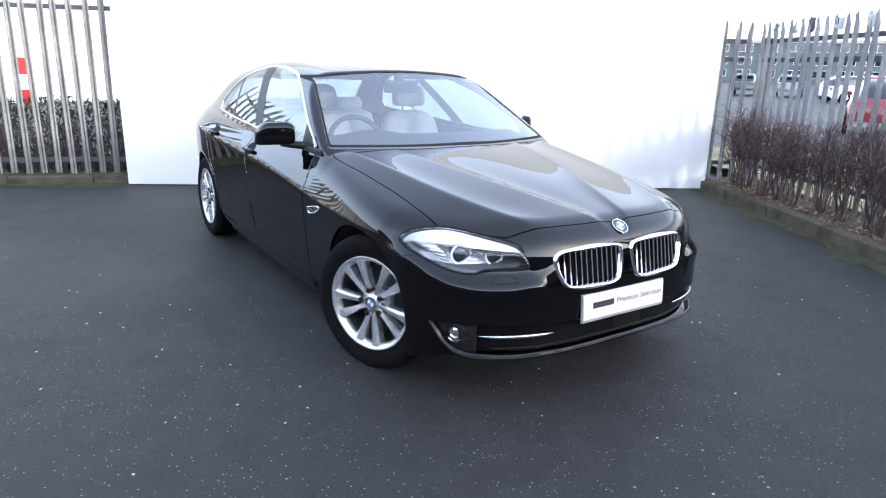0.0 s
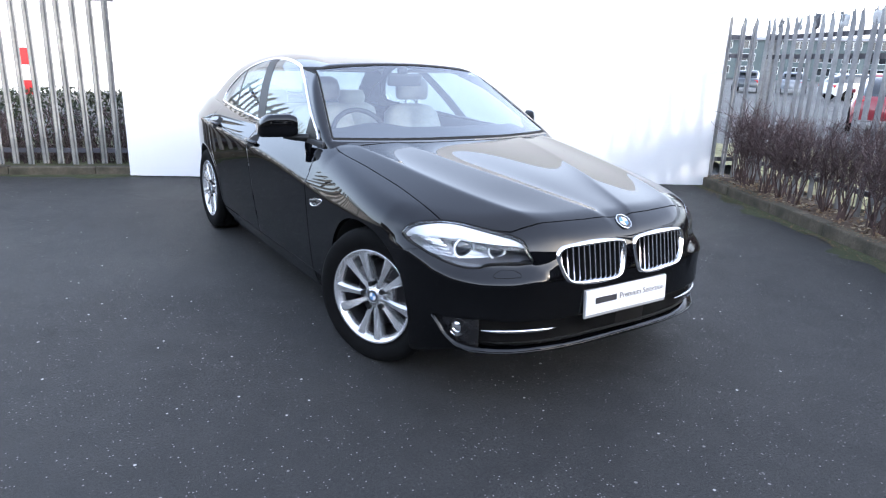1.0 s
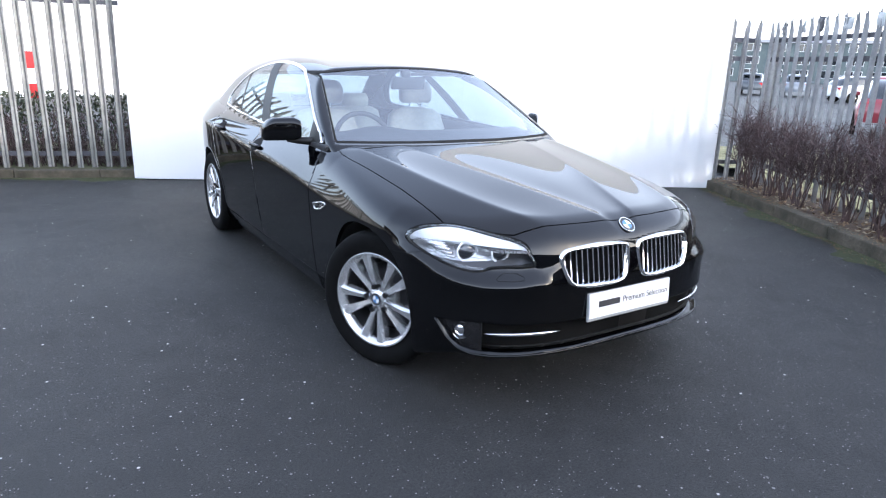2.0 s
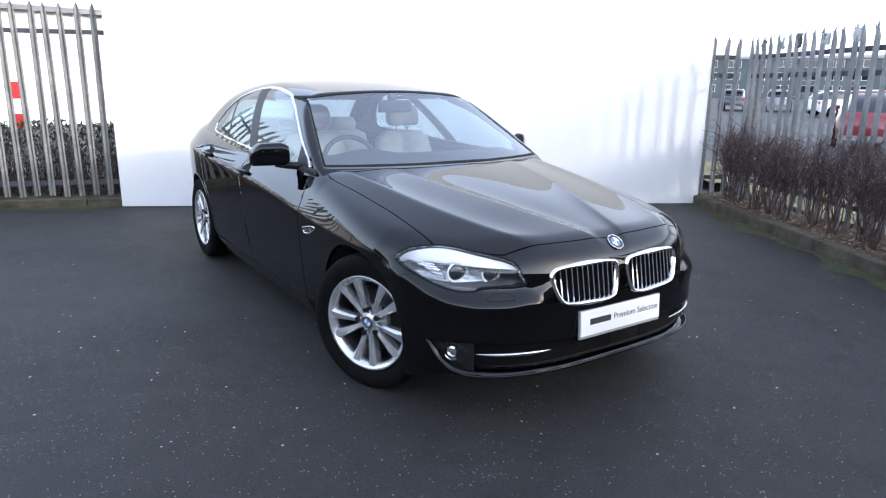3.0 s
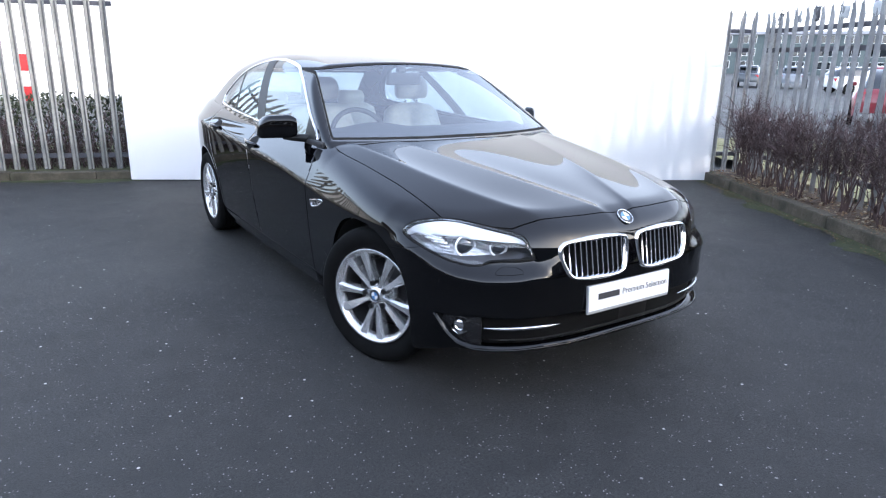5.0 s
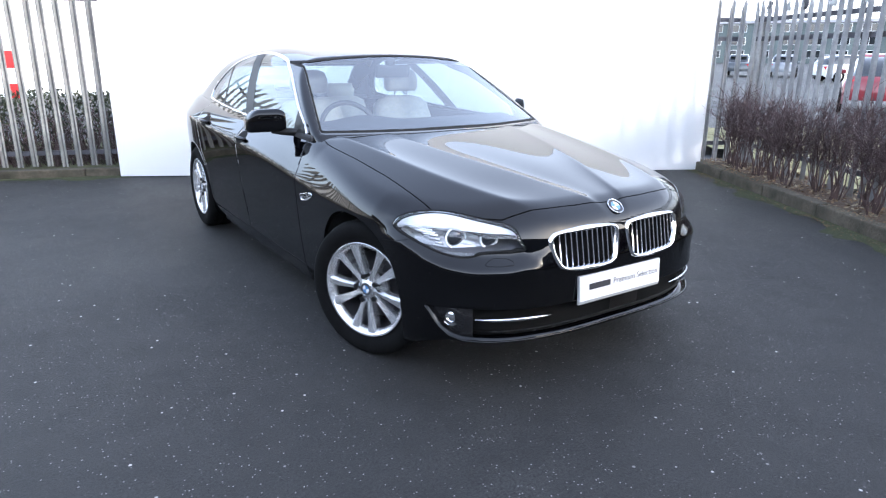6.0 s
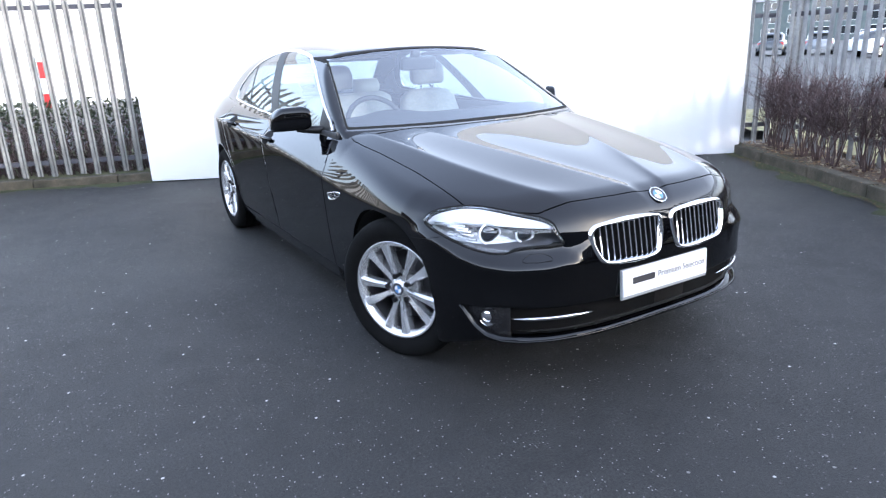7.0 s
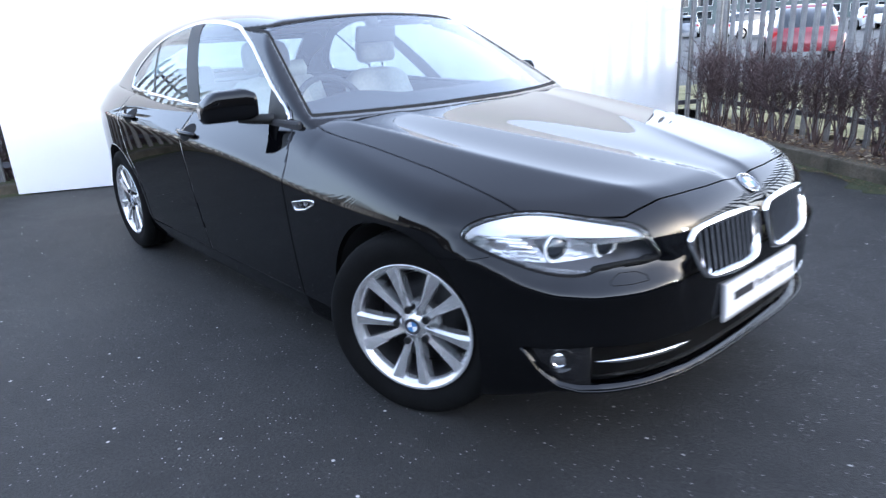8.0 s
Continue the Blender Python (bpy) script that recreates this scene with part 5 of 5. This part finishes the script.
# bramble bank behind the left fence
def bramble(name, start, way, out, a0, a1, height, seed, label):
    rng = random.Random(seed)
    seg = []
    for _ in range(int((a1 - a0) * 260)):
        p = start + way * rng.uniform(a0, a1) + out * rng.uniform(0, 0.8)
        h = height * (0.92 + 0.10 * noise.noise(p * 1.3)) * rng.random() ** 0.5
        p.z = 0.02
        d = Vector((rng.gauss(0, 0.16), rng.gauss(0, 0.16), h))
        mid = p + d * 0.6
        seg.append((p, mid, 0.006, 0.005))
        e = mid + Vector((rng.gauss(0, 0.14), rng.gauss(0, 0.14), h * rng.uniform(0.1, 0.4)))
        seg.append((mid, e, 0.005, 0.003))
    ob = sticks(name, seg, TWIG)
    tagged(ob, label, "bramble", kind="stuff")

    def spot(rng):
        p = start + way * rng.uniform(a0, a1) + out * rng.uniform(0.05, 0.85)
        p.z = height * (0.95 + 0.10 * noise.noise(p * 1.3)) * rng.random() ** 0.45
        return p, 1.5
    leaves(name + "_leaves", int((a1 - a0) * 1500), spot, 0.026, IVY, "dark green and brown bramble leaves", "bramble", seed)


LB = L0 + LO * 0.55
bramble("bramble", LB, LD, LO, -1.2, 6.0, 0.97, 21, "dark tangled brambles behind the fence")

# ---- beyond the fences ----
PALE_FILL = mottled("pale_fill", (0.74, 0.75, 0.76), (0.82, 0.82, 0.82), 0.6, 0.5)
UNSEEN_DARK = mottled("unseen_dark_wall", (0.045, 0.043, 0.042), (0.08, 0.074, 0.07), 0.9, 2)
TEAL = mottled("grey_green_cladding", (0.085, 0.115, 0.12), (0.13, 0.165, 0.165), 0.6, 0.6)
PANE = material("dark_pane", (0.02, 0.025, 0.03), 0.05, 0.0, 1.0)
FRAMEW = material("white_frame", (0.8, 0.8, 0.8), 0.4)
ROOFG = mottled("roof_sheet", (0.16, 0.16, 0.17), (0.24, 0.24, 0.25), 0.6, 1)


def low_building(at, yaw, length, depth, height, wall_mat, windows, label, win=(1.5, 1.0, 0.9), rows=1):
    """A long low building: walls, shallow roof, framed windows along its front."""
    b = tagged(new("building"), label, "building")
    b.matrix_basis = pose(at[0], at[1], 0, 0, 0, yaw)
    bm = bmesh.new()
    box(bm, pose(0, depth / 2, height / 2), length, depth, height)
    part("wall", bm, wall_mat, b)
    bm = bmesh.new()
    prof = [(-0.35, height - 0.02), (depth / 2, height + depth * 0.05), (depth + 0.35, height - 0.02), (depth + 0.35, height + 0.12), (depth / 2, height + depth * 0.05 + 0.14), (-0.35, height + 0.12)]
    ends = [[bm.verts.new((sx * (length / 2 + 0.3), y, z)) for y, z in prof] for sx in (-1, 1)]
    for k in range(6):
        bm.faces.new((ends[0][k], ends[0][(k + 1) % 6], ends[1][(k + 1) % 6], ends[1][k]))
    bm.faces.new(ends[0])
    bm.faces.new(ends[1])
    part("roof", bm, ROOFG, b)
    w, h, sill = win
    for i in range(windows * rows):
        x = length * ((i % windows + 0.5) / windows - 0.5)
        hold = new("window")
        hold.parent = b
        hold.matrix_local = pose(x, 0, sill + (i // windows) * height / rows * 0.97)
        bm = bmesh.new()
        for sx in (-1, 0, 1):
            box(bm, pose(sx * w / 2, -0.03, h / 2), 0.08, 0.08, h)
        for sz in (0, 1):
            box(bm, pose(0, -0.03, h * sz), w + 0.08, 0.08, 0.08)
        part("window_frame", bm, FRAMEW, hold)
        bm = bmesh.new()
        box(bm, pose(0, -0.012, h / 2), w, 0.02, h)
        part("pane", bm, PANE, hold)
    return b


low_building((118, 64), -61, 190, 16, 6.9, TEAL, 46, "long grey-green office building across the car park", (2.6, 1.3, 1.0), 3)
# pale block added to stand for the white glare behind the brambles
low_building((-14, 21), 8, 60, 14, 3.6, PALE_FILL, 0, "plain pale block added for the white glare beyond the brambles")
# two unseen dark blocks, added so the car's paint reflects something dark
low_building((8, -34), 170, 90, 14, 8.5, UNSEEN_DARK, 16, "unseen dark building added behind the viewer to darken reflections", (1.8, 1.2, 1.2))
low_building((-21, -8), 80, 44, 10, 5.0, UNSEEN_DARK, 8, "unseen dark building added beside the yard to darken reflections", (1.8, 1.2, 1.2))


def far_car(at, yaw, color, label, hatch=False):
    """A parked car seen through the fence: lofted body and cabin, glass, wheels, lamps."""
    c = tagged(new("parked_car"), label, "car", "cars in the car park")
    c.matrix_basis = pose(at[0], at[1], 0, 0, 0, yaw)
    paint = material("far_paint", color, 0.3, 0.0, 1.0)

    def shell(rows):
        V, F = [], []
        for x, w0, z0, w1, z1, w2, z2 in rows:
            half = [(w0, z0), (w1, z1), (w1 * 0.985, z1 + 0.03), (w2, z2)]
            V += [(x, y, z) for y, z in half] + [(x, -y, z) for y, z in half[::-1]]
        k = 8
        for i in range(len(rows) - 1):
            for j in range(k - 1):
                F.append((i * k + j, (i + 1) * k + j, (i + 1) * k + j + 1, i * k + j + 1))
        F.append(tuple(range(k)))
        F.append(tuple(range((len(rows) - 1) * k, len(rows) * k))[::-1])
        return V, F
    V, F = shell([(-2.10, 0.70, 0.35, 0.74, 0.55, 0.66, 0.70), (-2.0, 0.80, 0.22, 0.85, 0.60, 0.72, 0.78), (-1.3, 0.84, 0.2, 0.89, 0.68, 0.78, 0.90), (-0.5, 0.85, 0.2, 0.90, 0.72, 0.80, 0.96),
                  (0.8, 0.85, 0.2, 0.90, 0.74, 0.80, 0.98), (1.7, 0.84, 0.22, 0.88, 0.72, 0.76, 0.97), (2.05, 0.78, 0.28, 0.84, 0.68, 0.70, 0.92), (2.15, 0.70, 0.36, 0.74, 0.60, 0.62, 0.80)])
    part_body = link_mesh("body", V, F, paint, c)
    back = 2.0 if hatch else 1.55
    V, F = shell([(-0.95, 0.70, 0.90, 0.70, 0.92, 0.64, 0.95), (-0.15, 0.74, 0.94, 0.70, 1.20, 0.54, 1.40), (0.4, 0.74, 0.95, 0.68, 1.28, 0.52, 1.46), (1.0, 0.73, 0.96, 0.67, 1.26, 0.52, 1.44), (back - 0.3, 0.70, 0.95, 0.64, 1.12, 0.52, 1.28 if hatch else 1.15), (back, 0.66, 0.93, 0.62, 0.95, 0.55, 0.98)])
    link_mesh("glasshouse", V, F, PANE, c)
    V, F = shell([(-0.22, 0.56, 1.375, 0.56, 1.385, 0.50, 1.405), (0.4, 0.57, 1.43, 0.56, 1.445, 0.50, 1.475), (1.05, 0.56, 1.415, 0.55, 1.43, 0.50, 1.455), (1.3, 0.54, 1.32, 0.53, 1.33, 0.48, 1.36)])
    link_mesh("roof", V, F, paint, c)
    for x in (-1.3, 1.35):
        for sy in (-1, 1):
            w = new("wheel")
            w.parent = c
            w.matrix_local = pose(x, sy * 0.80, 0.31)
            bm = bmesh.new()
            cyl(bm, (0, -0.1, 0), (0, 0.1, 0), 0.31, seg=24)
            part("tyre", bm, RUBBER, w)
            bm = bmesh.new()
            cyl(bm, (0, sy * 0.085, 0), (0, sy * 0.106, 0), 0.20, seg=20)
            part("rim", bm, SATIN, w)
    for sy in (-1, 1):
        bm = bmesh.new()
        box(bm, pose(-1.98, sy * 0.66, 0.63, 0, 0, sy * -18), 0.16, 0.28, 0.13, 0.03)
        part("headlamp", bm, BROW, c)
        bm = bmesh.new()
        box(bm, pose(2.06, sy * 0.66, 0.76, 0, 0, sy * 12), 0.14, 0.24, 0.18, 0.03)
        part("tail_lamp", bm, material("tail_red", (0.5, 0.02, 0.02), 0.15, 0.0, 1.0), c)
        bm = bmesh.new()
        box(bm, pose(-0.62, sy * 0.93, 0.99), 0.10, 0.16, 0.11, 0.03)
        part("door_mirror", bm, paint, c)
    return c


far_car((17.5, 5.9), 205, (0.24, 0.02, 0.03), "bright red hatchback parked behind the fence", True)
far_car((13.0, -1.4), 205, (0.55, 0.56, 0.57), "pale silver hatchback behind the fence", True)
far_car((38.0, 16.4), 150, (0.68, 0.69, 0.70), "white hatchback in the car park", True)
for i, (color, label, hatch) in enumerate((((0.04, 0.05, 0.06), "dark blue saloon car in the car park", False), ((0.20, 0.22, 0.25), "grey saloon car in the car park", False),
                                           ((0.015, 0.015, 0.017), "black saloon car in the far row", False), ((0.45, 0.46, 0.48), "silver hatchback in the car park", True),
                                           ((0.06, 0.08, 0.09), "dark green hatchback in the far row", True), ((0.65, 0.66, 0.67), "white hatchback in the far row of cars", True),
                                           ((0.10, 0.10, 0.11), "dark grey saloon car in the far row", False), ((0.02, 0.025, 0.05), "navy blue hatchback in the far row", True))):
    far_car((42.0 + 1.35 * i, 26.0 - 2.45 * i), 208, color, label, hatch)

# red and white banner on a pole beyond the left fence
RED = mottled("banner_red", (0.45, 0.02, 0.02), (0.55, 0.03, 0.03), 0.7, 4)
banner = tagged(new("banner_sign"), "red and white banner on a thin pole", "sign")
banner.matrix_basis = pose(-1.97, 11.3, 0)
bm = bmesh.new()
cyl(bm, (-0.07, 0, 0), (-0.07, 0, 1.5), 0.018)
part("pole", bm, SATIN, banner)
for z0, z1, mat in ((1.13, 1.42, RED), (0.87, 1.13, WHITE), (0.62, 0.87, RED)):
    bm = bmesh.new()
    box(bm, pose(0.03, 0, (z0 + z1) / 2), 0.19, 0.012, z1 - z0 - 0.002, 0.003)
    part("banner_panel", bm, mat, banner)
